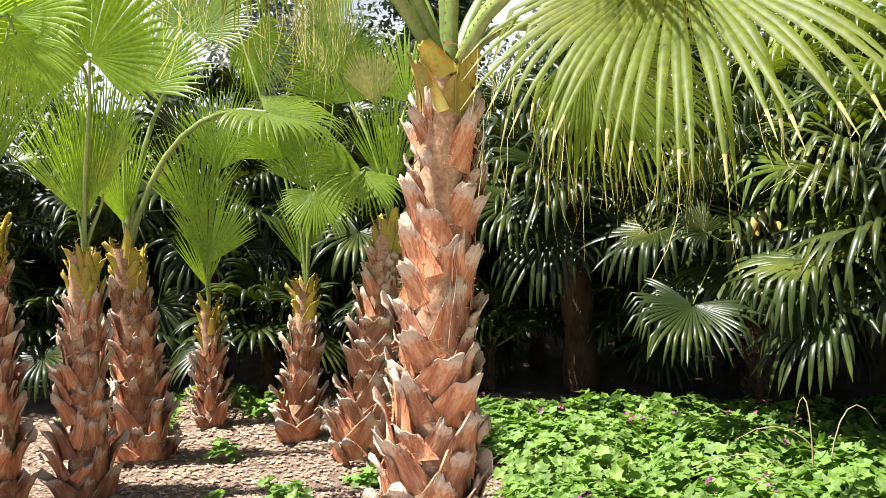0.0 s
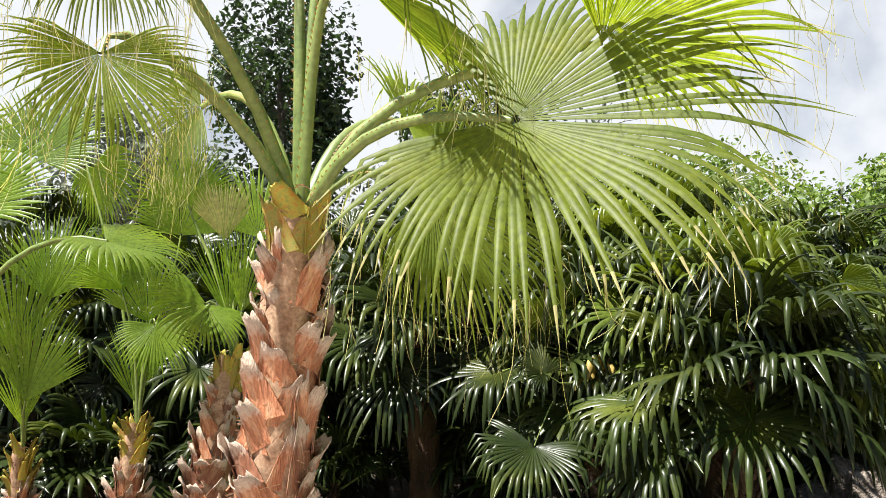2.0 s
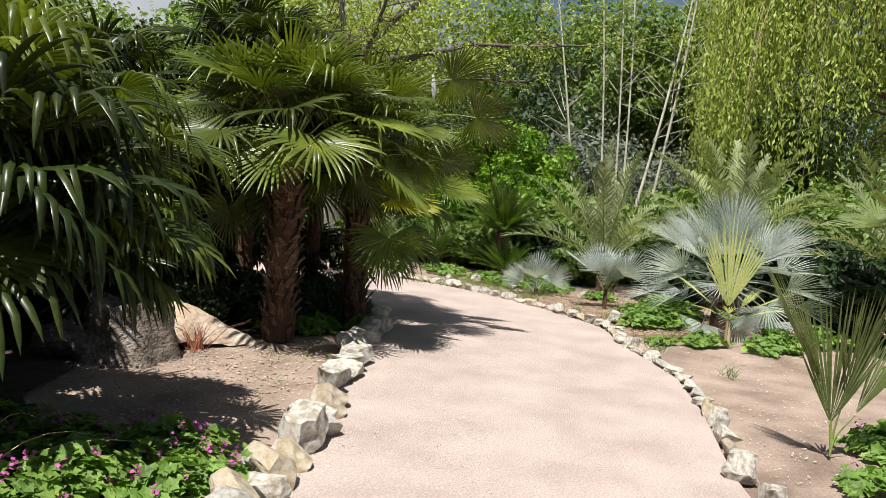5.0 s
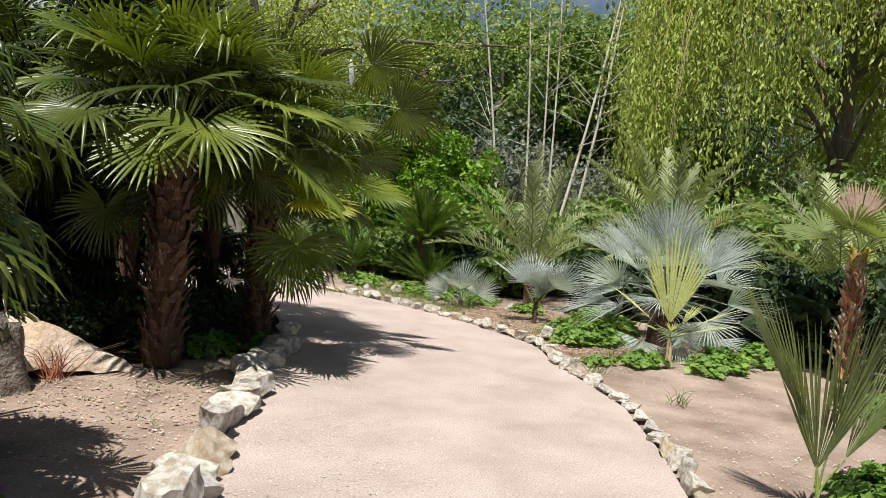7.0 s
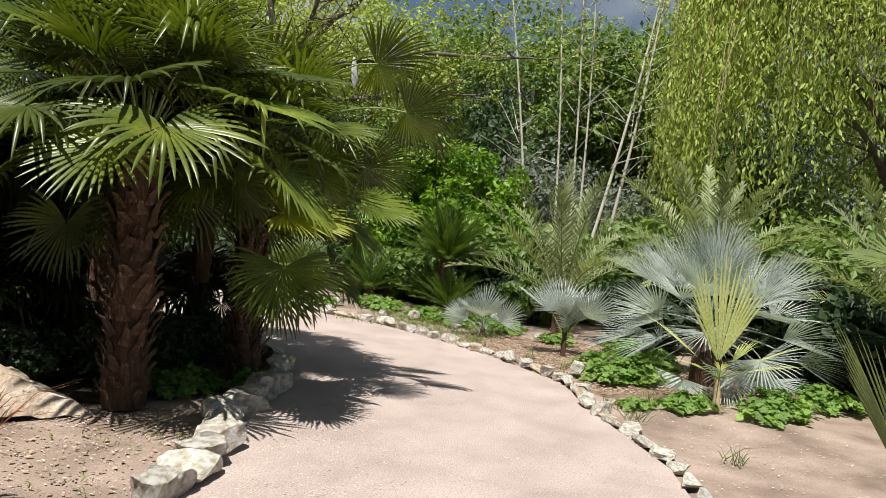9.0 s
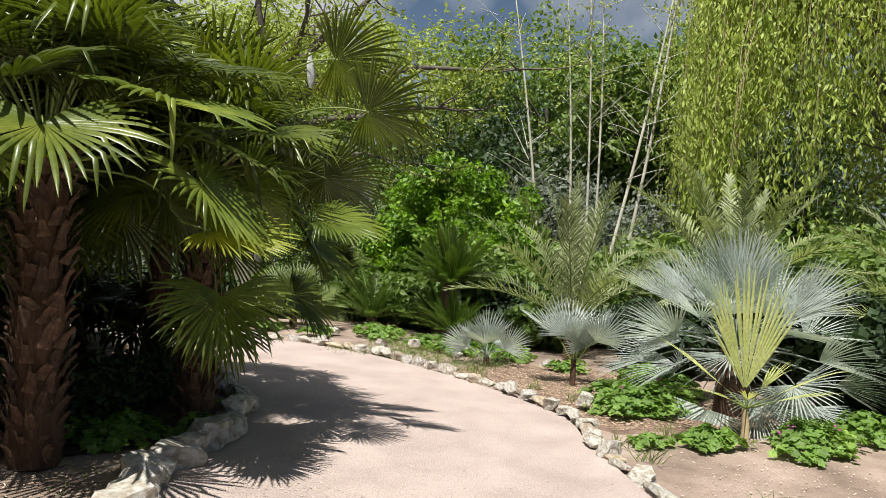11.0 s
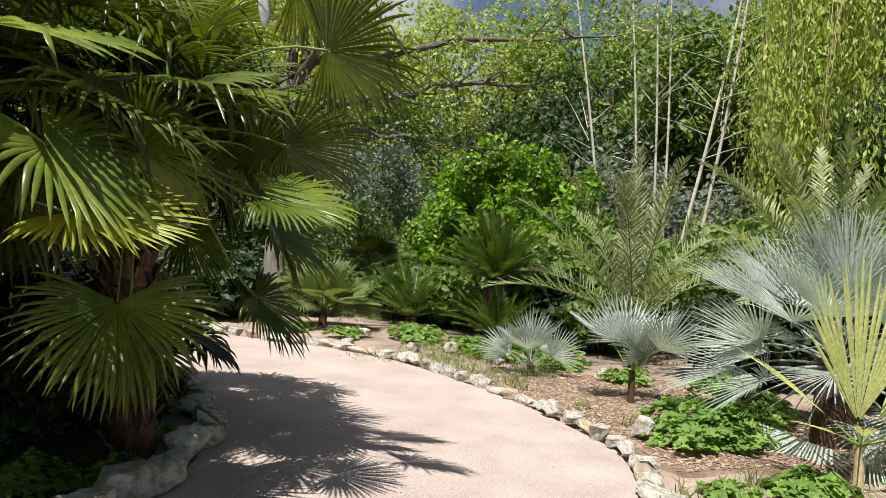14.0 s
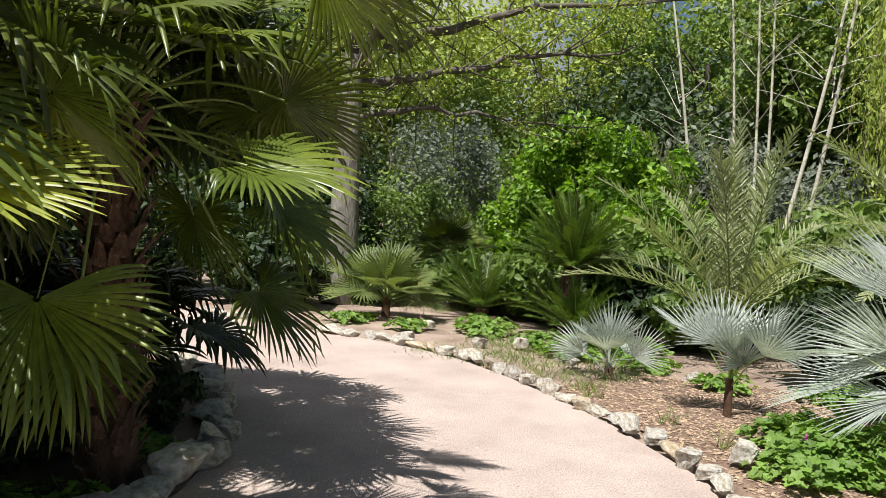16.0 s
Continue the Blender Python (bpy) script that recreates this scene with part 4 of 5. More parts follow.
bp = tuft_palm("fan_palm", (12.3, 1.25, 0), (12.3, 1.25, 1.55), 0.01, 8, (M_YOUNG, M_PET), 0.45, 0.5, "fan palm with a withered pink-brown top leaf and a red trunk", 0, 60, 10)
boot_trunk(bp, (12.3, 1.25, 0), (12.3, 1.25, 1.5), 0.14, 0.08)
frond(bp, np.array((12.3, 1.25, 0)), (12.3, 1.25, 1.5), (12.25, 1.3, 1.75), (0, 0.05, 1), 0.6, (M_PINK, M_PET), (-0.9, -0.3, 0.1), 0.02, label="withered pink-brown leaf", nseg=24, spread=42, fused=0.75, droop=0.0)

k = bezier(*[np.array(p) for p in ((0.15, 0.1, 0.85), (0.2, 0.15, 1.1), (0.24, 0.2, 1.3), (0.22, 0.26, 1.62))], 8)
v, f = tube(k, 0.055 * np.sin(np.linspace(0.3, 3.05, 8)), 7, 0.5)
link("dry_spathe", v, f, M_STRAW, fp, "pale dry flower spathe")

# ---- leafy masses ----
def leaf_cloud(s, centre, radii, count, size, flat=0.6, shell=0.55):
    """Small folded leaves through an uneven clump."""
    c = np.asarray(centre, float)
    d = unit(rng.normal(0, 1, (count, 3)))
    r = (shell + (1 - shell) * rng.random((count, 1))) * rng.uniform(0.75, 1.12, (count, 1))
    p = c + d * r * np.asarray(radii)
    a = unit(rng.normal(0, 1, (count, 3)) + d * 0.5)
    n = unit(rng.normal(0, 0.7, (count, 3)) + d * 0.6 + UP * flat)
    b = unit(np.cross(n, a))
    a = np.cross(b, n)
    L = size * rng.uniform(0.6, 1.3, (count, 1))
    v = np.stack([p - a * L * 0.5, p + b * L * 0.28 + n * L * 0.06, p + a * L * 0.5, p - b * L * 0.28 + n * L * 0.06], 1)
    s.add(v.reshape(-1, 3), (np.arange(count) * 4)[:, None] + np.array([0, 1, 2, 3]))


def clumpy(s, centre, radii, clumps, per, size, blob=0.3):
    c, R = np.asarray(centre, float), np.asarray(radii, float)
    for _ in range(clumps):
        d = unit(rng.normal(0, 1, 3))
        q = c + d * R * rng.uniform(0.45, 1.0)
        leaf_cloud(s, q, R * blob * rng.uniform(0.7, 1.3), per, size)


def limbs(ob, base, top, r, forks, reach, rise=0.5, bark=None, sides=7):
    """A trunk and its forking branches, as parts of a tree."""
    base, top = np.asarray(base, float), np.asarray(top, float)
    n = 8
    pts = np.array([base + (top - base) * u + np.array((math.sin(u * 4) * 0.05, math.cos(u * 5) * 0.05, 0)) * np.linalg.norm(top - base) * 0.4 for u in np.linspace(0, 1, n)])
    v, f = tube(pts - base, np.linspace(r, r * 0.5, n), sides)
    link("trunk", v, f, bark, ob)
    ends = []
    for i in range(forks):
        q = pts[min(n - 1, int(rng.uniform(0.35, 1.0) * (n - 1)))]
        a = i * 2.4 + rng.uniform(-0.4, 0.4)
        d = np.array((math.cos(a), math.sin(a), rise * rng.uniform(0.5, 1.6)))
        e = q + d * reach * rng.uniform(0.6, 1.1)
        m = (q + e) / 2 + rng.normal(0, reach * 0.08, 3)
        k = bezier(q, q + (m - q) * 0.8, m + (e - m) * 0.3, e, 6)
        s = Soup()
        s.add(*tube(k, np.linspace(r * 0.38, r * 0.06, 6), 5))
        ends.append(e)
        for _ in range(3):
            w = k[rng.integers(2, 5)]
            e2 = w + unit(d + rng.normal(0, 0.7, 3)) * reach * 0.45
            s.add(*tube(bezier(w, w + (e2 - w) * 0.3, w + (e2 - w) * 0.7 + rng.normal(0, 0.1, 3), e2, 4), np.linspace(r * 0.14, r * 0.03, 4), 4))
            ends.append(e2)
        s.link("branch", bark, ob, shift=base)
    return ends


def tree(name, base, height, spread, mat, label, clumps=60, per=160, size=0.22, bark=M_DBARK, r=0.18, squash=0.75, low=0.35):
    ob = thing(name, base, label, "tree")
    b = np.array(base, float)
    ends = limbs(ob, b, b + UP * height * 0.7, r, 9, spread * 0.8, 0.7, bark)
    s = Soup()
    c = b + UP * height * (0.5 + low * 0.5)
    clumpy(s, c, (spread, spread, height * (1 - low) * 0.5), clumps, per, size, 0.30)
    for e in ends[::3]:
        leaf_cloud(s, e, (spread * 0.2,) * 3, per // 2, size, shell=0.1)
    s.link("crown", mat, ob, shift=b, smooth=False)
    return ob


def shrub(base, radii, mat, label, clumps=40, per=140, size=0.10, name="shrub", blob=0.32, lobes=((0, 0, 0, 1),)):
    ob = thing(name, base, label, "shrub")
    b = np.array(base, float)
    s = Soup()
    for i in range(7):
        a = i * 2.4
        e = b + np.array((math.cos(a) * radii[0] * 0.6, math.sin(a) * radii[1] * 0.6, radii[2] * 1.3))
        s.add(*tube(bezier(b, b + UP * radii[2] * 0.5, (b + e) / 2, e, 5), np.linspace(0.05, 0.012, 5), 5))
    s.link("stem_mass", M_DBARK, ob, shift=b)["kind"] = "stuff"
    s = Soup()
    for dx, dy, dz, k in lobes:
        clumpy(s, b + UP * radii[2] + np.array((dx, dy, dz)), np.array(radii) * k, int(clumps * k * k), per, size, blob / k ** 0.5)
    s.link("foliage", mat, ob, shift=b, smooth=False)
    return ob


shrub((21.7, 12.1, 0), (2.1, 2.1, 2.05), M_BUSH, "rounded vivid green leafy shrub", 100, 130, 0.17, blob=0.2, lobes=((0.1, 0.2, 0.25, 0.82), (0.6, -1.2, -0.1, 0.7), (-0.6, 1.1, -0.5, 0.72), (-0.7, 0.0, -1.0, 0.7), (0.4, 0.9, 0.9, 0.5)))
shrub((19.9, 10.2, 0), (1.5, 1.3, 1.2), M_BUSH, "lower vivid green leafy shrub", 100, 110, 0.15, blob=0.22)
shrub((21.0, 16.2, 0), (1.6, 1.6, 2.2), M_OLIVE, "tall grey-leaved olive shrub in the far bed", 60, 150, 0.12)
shrub((19.2, 14.9, 0), (1.2, 1.2, 1.3), M_GREEN, "dense dark green shrub", 50, 130, 0.11)
# Added dark shrubs stand in for the deep shade between the trunks.
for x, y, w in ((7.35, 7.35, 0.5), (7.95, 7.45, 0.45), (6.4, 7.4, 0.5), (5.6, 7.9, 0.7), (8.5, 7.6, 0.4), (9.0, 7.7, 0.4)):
    shrub((x, y, 0), (w, w * 0.8, w * 0.55), M_DARK, "low dark shrub added to darken the gaps between the palms", 30, 90, 0.07)
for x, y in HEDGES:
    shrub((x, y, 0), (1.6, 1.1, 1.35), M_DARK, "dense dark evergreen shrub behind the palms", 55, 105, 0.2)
for x, y, w, h, m, lb in ((17.4, 10.4, 0.8, 0.5, M_GREEN, "low green shrub behind the cycads"), (17.6, 11.9, 0.9, 0.5, M_GREEN, "low green shrub in the far bed"), (17.2, 7.9, 0.8, 0.5, M_DARK, "low dark shrub behind the cycad"), (16.6, 7.3, 0.6, 0.4, M_GREEN, "low green shrub by the feather palm"), (15.6, 5.0, 0.8, 0.5, M_DARK, "low dark shrub behind the blue palm"), (16.2, 13.4, 0.8, 0.5, M_GREEN, "low green shrub by the old tree"), (14.2, 13.6, 0.9, 0.55, M_DARK, "low dark shrub by the old tree"), (31, 3, 3, 1.8, M_GREEN, "green shrub beyond the willow"), (30, -3, 3, 1.8, M_GREEN, "green shrub beyond the willow"), (25, -2, 2.6, 1.5, M_GREEN, "green shrub beneath the willow"), (22, -4, 2.6, 1.5, M_DARK, "dark shrub beneath the willow"), (33, 14, 3, 2, M_DARK, "dark shrub under the far trees"), (34, 20, 3.2, 2, M_DARK, "dark shrub under the far trees"), (28, 22, 3.2, 2, M_DARK, "dark shrub under the far trees"), (20, 20.5, 3, 2, M_DARK, "dark shrub under the far trees"), (18.2, 7.0, 1.6, 0.9, M_GREEN, "green shrub behind the feather palm"), (18.0, 9.3, 1.3, 0.8, M_GREEN, "green shrub behind the cycad"), (15.6, 3.0, 1.2, 0.7, M_DARK, "dark green shrub behind the blue palm"), (13.6, 1.9, 0.9, 0.6, M_DARK, "dark low shrub behind the geraniums"), (19.5, 6, 1.8, 1.1, M_GREEN, "green shrub behind the feather palms"), (20, 3.2, 1.8, 1.1, M_GREEN, "green shrub behind the feather palms"), (11.6, -0.3, 1.3, 0.8, M_DARK, "dark green shrub beside the fan palm"), (17.6, 16.5, 1.5, 1.0, M_DARK, "dark shrub beyond the old tree"), (13.5, 16.5, 2.0, 1.3, M_DARK, "dark shrub beyond the old tree"), (10, 17.5, 2.2, 1.5, M_DARK, "dark shrub beyond the path"), (29, 13, 3, 2.3, M_OLIVE, "grey-leaved olive bush far off"), (30, 9, 3.2, 2.0, M_OLIVE, "grey-leaved olive bush far off"), (26, 7, 3.0, 1.4, M_GREEN, "spreading green shrub under the pale trees"), (23, 4, 2.6, 1.3, M_GREEN, "spreading green shrub under the willow"), (20.5, 1.0, 2.6, 1.5, M_GREEN, "dense green shrub under the willow"), (17, -1.6, 2.6, 1.4, M_GREEN, "dense green shrub in the bed"), (14.2, -0.6, 1.6, 1.0, M_DARK, "dark green shrub behind the fan palm"), (24, 18, 3, 2.0, M_GREEN, "green shrub far off")):
    shrub((x, y, 0), (w, w, h), m, lb, 60, 95, 0.2)
for x, y, h, w, m, lb in ((38, 17, 12.5, 5.0, M_GREEN, "tall leafy green tree"), (42, 10, 12.5, 5.2, M_GREEN, "tall leafy green tree"), (36, 24, 13, 5.5, M_SPRING, "tall tree in fresh spring leaf"), (33, 30, 12, 6, M_SPRING, "tall tree in fresh spring leaf"), (45, 3, 11, 6, M_GREEN, "tall leafy green tree"), (26, 25, 11, 5, M_SPRING, "tall tree in fresh spring leaf"), (14, 28, 9, 5, M_GREEN, "leafy green tree behind the palms"), (40, -6, 11, 6, M_GREEN, "tall leafy green tree"), (6, 24, 8, 4.5, M_OLIVE, "grey-green olive tree behind the palms"), (-5, 26, 9, 3.5, M_OLIVE, "grey-green olive tree behind the palms"), (34, 11, 10.5, 3.6, M_GREEN, "round leafy green tree"), (-14, 20, 9, 5, M_GREEN, "leafy green tree behind the palms")):
    tree("tree", (x, y, 0), h, w, m, lb, 75, 150, 0.24 if x < 30 else 0.28)
for x, y, h, w, m in ((30, 16, 7, 3.4, M_DARK), (36, 13, 8, 3.6, M_GREEN), (40, 7, 8, 3.8, M_DARK), (32, 6.5, 5, 2.8, M_GREEN), (42, 21, 11, 4.5, M_GREEN), (30, 24, 8, 3.8, M_GREEN), (22, 24, 8, 3.6, M_DARK), (44, -2, 9, 4.0, M_GREEN), (50, 14, 13, 5.0, M_SPRING), (47, 28, 12, 5.0, M_SPRING), (17.5, 21, 7, 3.2, M_GREEN)):
    tree("tree", (x, y, 0), h, w, m, "dense tree in leaf down to the ground", 90, 120, 0.26, low=0.0)
for x, y, h, w in ((-0.6, 22, 13, 2.0), (4.5, 20, 9.5, 2.2)):
    tree("conifer", (x, y, 0), h, w, M_DARK, "dark green conifer rising behind the palms", 60, 220, 0.2, low=0.15)


def willow(base, height, spread):
    ob = thing("willow", base, "weeping willow with curtains of fresh yellow-green leaves", "tree")
    b = np.array(base, float)
    limbs(ob, b, b + UP * height * 0.6, 0.35, 12, spread * 0.7, 0.6, M_DBARK)
    s, t = Soup(), Soup()
    for i in range(4500):
        if i % 14 == 0:
            a0 = rng.uniform(0, 2 * math.pi)
            r0 = spread * math.sqrt(rng.uniform(0.12, 1.0)) * (0.82 + 0.2 * math.sin(a0 * 5 + 1) + rng.uniform(-0.1, 0.12))
            z0 = rng.normal(0, 0.8)
        r = max(0.6, r0 + rng.normal(0, 0.28))
        a = a0 + rng.normal(0, 0.30) / r
        z1 = height * (1 - 0.40 * (r / spread) ** 2) + z0 + rng.normal(0, 0.25)
        ln = rng.uniform(2.6, 7.4) * (0.5 + 0.75 * r / spread)
        n = int(ln / 0.075)
        k = np.linspace(0, 1, n)[:, None]
        o = np.array((math.cos(a), math.sin(a), 0))
        sw = rng.normal(0, 0.28, 3) * np.array((1, 1, 0))
        p = b + o * r + UP * z1 + o * 0.5 * np.sqrt(k) + sw * k - UP * ln * k ** 1.2
        d = unit(rng.normal(0, 0.4, (n, 3)) - UP)
        w = unit(np.cross(d, rng.normal(0, 1, (n, 3))))
        L = rng.uniform(0.10, 0.22, (n, 1))
        q = p + rng.normal(0, 0.085, (n, 3))
        v = np.stack([q, q + d * L * 0.45 + w * L * 0.16, q + d * L, q + d * L * 0.45 - w * L * 0.16], 1)
        s.add(v.reshape(-1, 3), (np.arange(n) * 4)[:, None] + np.array([0, 1, 2, 3]))
        if i % 3 == 0:
            t.add(*tube(p[:: max(1, n // 5)], np.linspace(0.012, 0.004, len(p[:: max(1, n // 5)])), 3))
    s.link("crown", M_WILLOW, ob, shift=b, smooth=False)
    t.link("twig_mass", M_STRAW, ob, shift=b)["kind"] = "stuff"


willow((27.8, 1.9, 0), 15.0, 6.6)


def pale_tree(base, lean, height, r, fork=0):
    ob = thing("pale_sapling", base, "slender bare tree with a pale straight trunk and thin twigs", "tree", "pale slender trees")
    b = np.array(base, float)
    s = Soup()
    n = 10
    pts = np.array([b + np.array((lean[0] * u, lean[1] * u, height * u)) + np.array((math.sin(u * 6), math.cos(u * 5), 0)) * 0.06 for u in np.linspace(0, 1, n)])
    s.add(*tube(pts, np.linspace(r, r * 0.3, n), 8))
    s.link("trunk", M_BIRCH, ob, shift=b)
    s = Soup()
    for i in range(16):
        q = pts[0] + (pts[-1] - pts[0]) * rng.uniform(0.35, 1.0)
        a = rng.uniform(0, 2 * math.pi)
        d = np.array((math.cos(a), math.sin(a), rng.uniform(0.2, 1.2)))
        e = q + d * rng.uniform(0.5, 1.5)
        s.add(*tube(bezier(q, q + d * 0.3, q + d * 0.6 + UP * 0.1, e, 5), np.linspace(r * 0.25, 0.006, 5), 4))
        leaf_cloud(s, e, (0.25, 0.25, 0.2), 1, 0.02)
    s.link("twig_mass", M_BIRCH, ob, shift=b)["kind"] = "stuff"
    s = Soup()
    for i in range(30):
        q = pts[0] + (pts[-1] - pts[0]) * rng.uniform(0.55, 1.05) + rng.normal(0, 0.5, 3)
        leaf_cloud(s, q, (0.4, 0.4, 0.25), 14, 0.10, shell=0.1)
    s.link("leaves", M_SPRING, ob, shift=b, smooth=False)


pale_tree((23.1, 10.1, 0), (-0.8, 1.3, 0), 9.5, 0.045)
pale_tree((23.5, 9.55, 0), (-0.4, 0.6, 0), 9.5, 0.042)
pale_tree((23.6, 9.2, 0), (-0.3, 0.4, 0), 10, 0.04)
pale_tree((23.6, 9.0, 0), (-0.2, 0.25, 0), 10, 0.04)
pale_tree((23.5, 8.9, 0), (0.6, -1.5, 0), 9.5, 0.055)
pale_tree((23.8, 8.5, 0), (0.45, -1.1, 0), 9.5, 0.055)

# spreading tree with a grey trunk and dark limbs over the path
ob = thing("spreading_tree", (15.5, 13.4, 0), "old grey-trunked tree with dark spreading limbs and fresh leaves", "tree")
b = np.array((15.5, 13.4, 0.0))
s = Soup()
s.add(*tube(bezier(b, b + np.array((0.12, -0.12, 1.2)), b + np.array((0.0, 0.0, 2.4)), b + np.array((0.1, 0.0, 4.3)), 9), np.linspace(0.30, 0.18, 9), 12))
s.link("trunk", M_BARK, ob, shift=b)
s, t = Soup(), Soup()
for q, w, e, r in (((15.6, 13.4, 4.0), (17.2, 12.0, 5.4), (18.9, 9.3, 5.5), 0.13), ((15.6, 13.4, 3.8), (17.5, 11.6, 4.6), (18.6, 9.9, 4.6), 0.10), ((15.55, 13.4, 3.2), (17.2, 12.0, 3.6), (18.9, 11.0, 3.3), 0.07), ((15.6, 13.4, 4.2), (16.4, 11.8, 6.4), (17.5, 10.5, 7.5), 0.12), ((15.6, 13.4, 4.2), (15.6, 13.2, 6.0), (14.6, 13.6, 7.6), 0.12), ((15.6, 13.4, 4.2), (17.2, 13.5, 6.0), (19, 14.5, 7.4), 0.12), ((15.6, 13.4, 4.0), (15.2, 11.6, 5.4), (13.6, 10.8, 6.4), 0.09)):
    q, w, e = map(np.array, (q, w, e))
    k = bezier(q, (q + w) / 2 + rng.normal(0, 0.1, 3), w, e, 12)
    k[1:-1] += rng.normal(0, 0.05, (10, 3))
    s.add(*tube(k, np.linspace(r, r * 0.2, 12), 7))
    for _ in range(28):
        i = rng.integers(2, 12)
        d = unit(rng.normal(0, 1, 3) + np.array((0, 0, 0.15)) + unit(e - q) * 0.6)
        x = k[i] + d * rng.uniform(0.4, 1.5)
        m = bezier(k[i], k[i] + d * 0.3, (k[i] + x) / 2 + rng.normal(0, 0.12, 3), x, 6)
        s.add(*tube(m, np.linspace(r * 0.22, 0.006, 6), 4))
        for y in (m[3], m[4], x):
            leaf_cloud(t, y + rng.normal(0, 0.08, 3), (0.32, 0.32, 0.16), 17, 0.08, shell=0.1)
s.link("branchwork", M_DBARK, ob, shift=b)
t.link("leaves", M_SPRING, ob, shift=b, smooth=False)

# ---- low planting ----
def lobed(s, p, n, size):
    """A rounded leaf with five lobes."""
    a = unit(np.cross(n, rng.normal(0, 1, 3)))
    b = np.cross(n, a)
    t = np.linspace(0, 2 * np.pi, 11)[:-1] + rng.normal(0, 0.06, 10)
    r = size * np.where(np.arange(10) % 2, 0.68, 1.05) * rng.uniform(0.86, 1.08, 10)
    v = np.concatenate([[p - n * size * 0.18], p + np.cos(t)[:, None] * r[:, None] * a + np.sin(t)[:, None] * r[:, None] * b])
    s.add(v, [(0, 1 + i, 1 + (i + 1) % 10) for i in range(10)])


def geranium(cx, cy, rx, ry, h, count, flowers=0, label="mound of lobed bright green geranium leaves", size=0.040):
    ob = thing("geranium_clump", (cx, cy, 0), label, "ground cover plant", "geranium ground cover")
    s, g = Soup(), Soup()
    for _ in range(int(count * 1.6)):
        a, r = rng.uniform(0, 2 * math.pi), math.sqrt(rng.random())
        r2 = r * (0.85 + 0.22 * math.sin(3 * a + cx) + 0.14 * math.sin(7 * a + cy) + rng.normal(0, 0.07))
        x, y = r2 * math.cos(a) * rx, r2 * math.sin(a) * ry
        z = h * (1 - 0.75 * r ** 3) * rng.uniform(0.35, 1.05) + 0.10 * noise.noise(Vector((x * 5 + cx, y * 5 + cy, 0)))
        n = unit(np.array((math.cos(a) * r * 0.5, math.sin(a) * r * 0.5, 1)) + rng.normal(0, 0.32, 3))
        lobed(s, np.array((x, y, max(z, 0.015))), n, size * rng.uniform(0.6, 1.25))
    s.link("foliage", M_GER, ob, smooth=False)
    for _ in range((flowers + 1) // 2):
        a, r = rng.uniform(0, 2 * math.pi), math.sqrt(rng.random()) * 0.9
        p = np.array((r * math.cos(a) * rx, r * math.sin(a) * ry, h * (1.02 - 0.6 * r ** 3) + 0.03))
        for _ in range(5):
            lobed(g, p + rng.normal(0, 0.014, 3), unit(rng.normal(0, 0.6, 3) + UP), 0.013)
    if flowers:
        g.link("flower_mass", M_FLOWER, ob, "small magenta flowers", False)["kind"] = "stuff"
    return ob


for c in ((0.9, 5.0, 0.75, 0.7, 0.26, 900, 6), (1.7, 4.75, 0.8, 0.75, 0.28, 1000, 14), (2.35, 4.25, 0.75, 0.65, 0.28, 900, 16), (3.05, 4.25, 0.6, 0.45, 0.26, 700, 10), (1.5, 5.7, 0.9, 0.5, 0.22, 800, 4), (2.5, 5.3, 0.9, 0.6, 0.24, 900, 10), (3.35, 4.75, 0.5, 0.4, 0.2, 500, 8), (0.6, 5.9, 0.6, 0.4, 0.18, 400, 2), (1.5, 3.9, 0.7, 0.5, 0.24, 700, 8), (0.75, 4.1, 0.45, 0.4, 0.2, 400, 2), (3.2, 5.6, 0.5, 0.5, 0.2, 400, 2), (3.72, 4.3, 0.42, 0.34, 0.22, 420, 34), (3.45, 3.85, 0.4, 0.26, 0.22, 420, 22)):
    geranium(*c)
for x, y, rx, n in ((-2.6, 6.6, 0.5, 260), (-1.9, 6.9, 0.35, 160), (-2.2, 6.0, 0.2, 70), (-1.35, 6.4, 0.25, 90), (-0.5, 6.6, 0.35, 150), (-1.4, 5.2, 0.12, 25), (-0.4, 4.75, 0.14, 30), (-0.85, 4.5, 0.18, 36), (-1.2, 4.35, 0.08, 12), (7.6, 6.75, 0.45, 320), (8.0, 6.4, 0.25, 120), (7.3, 6.95, 0.3, 150), (8.75, 7.2, 0.25, 120)):
    geranium(x, y, rx, rx * 0.8, 0.13, n)
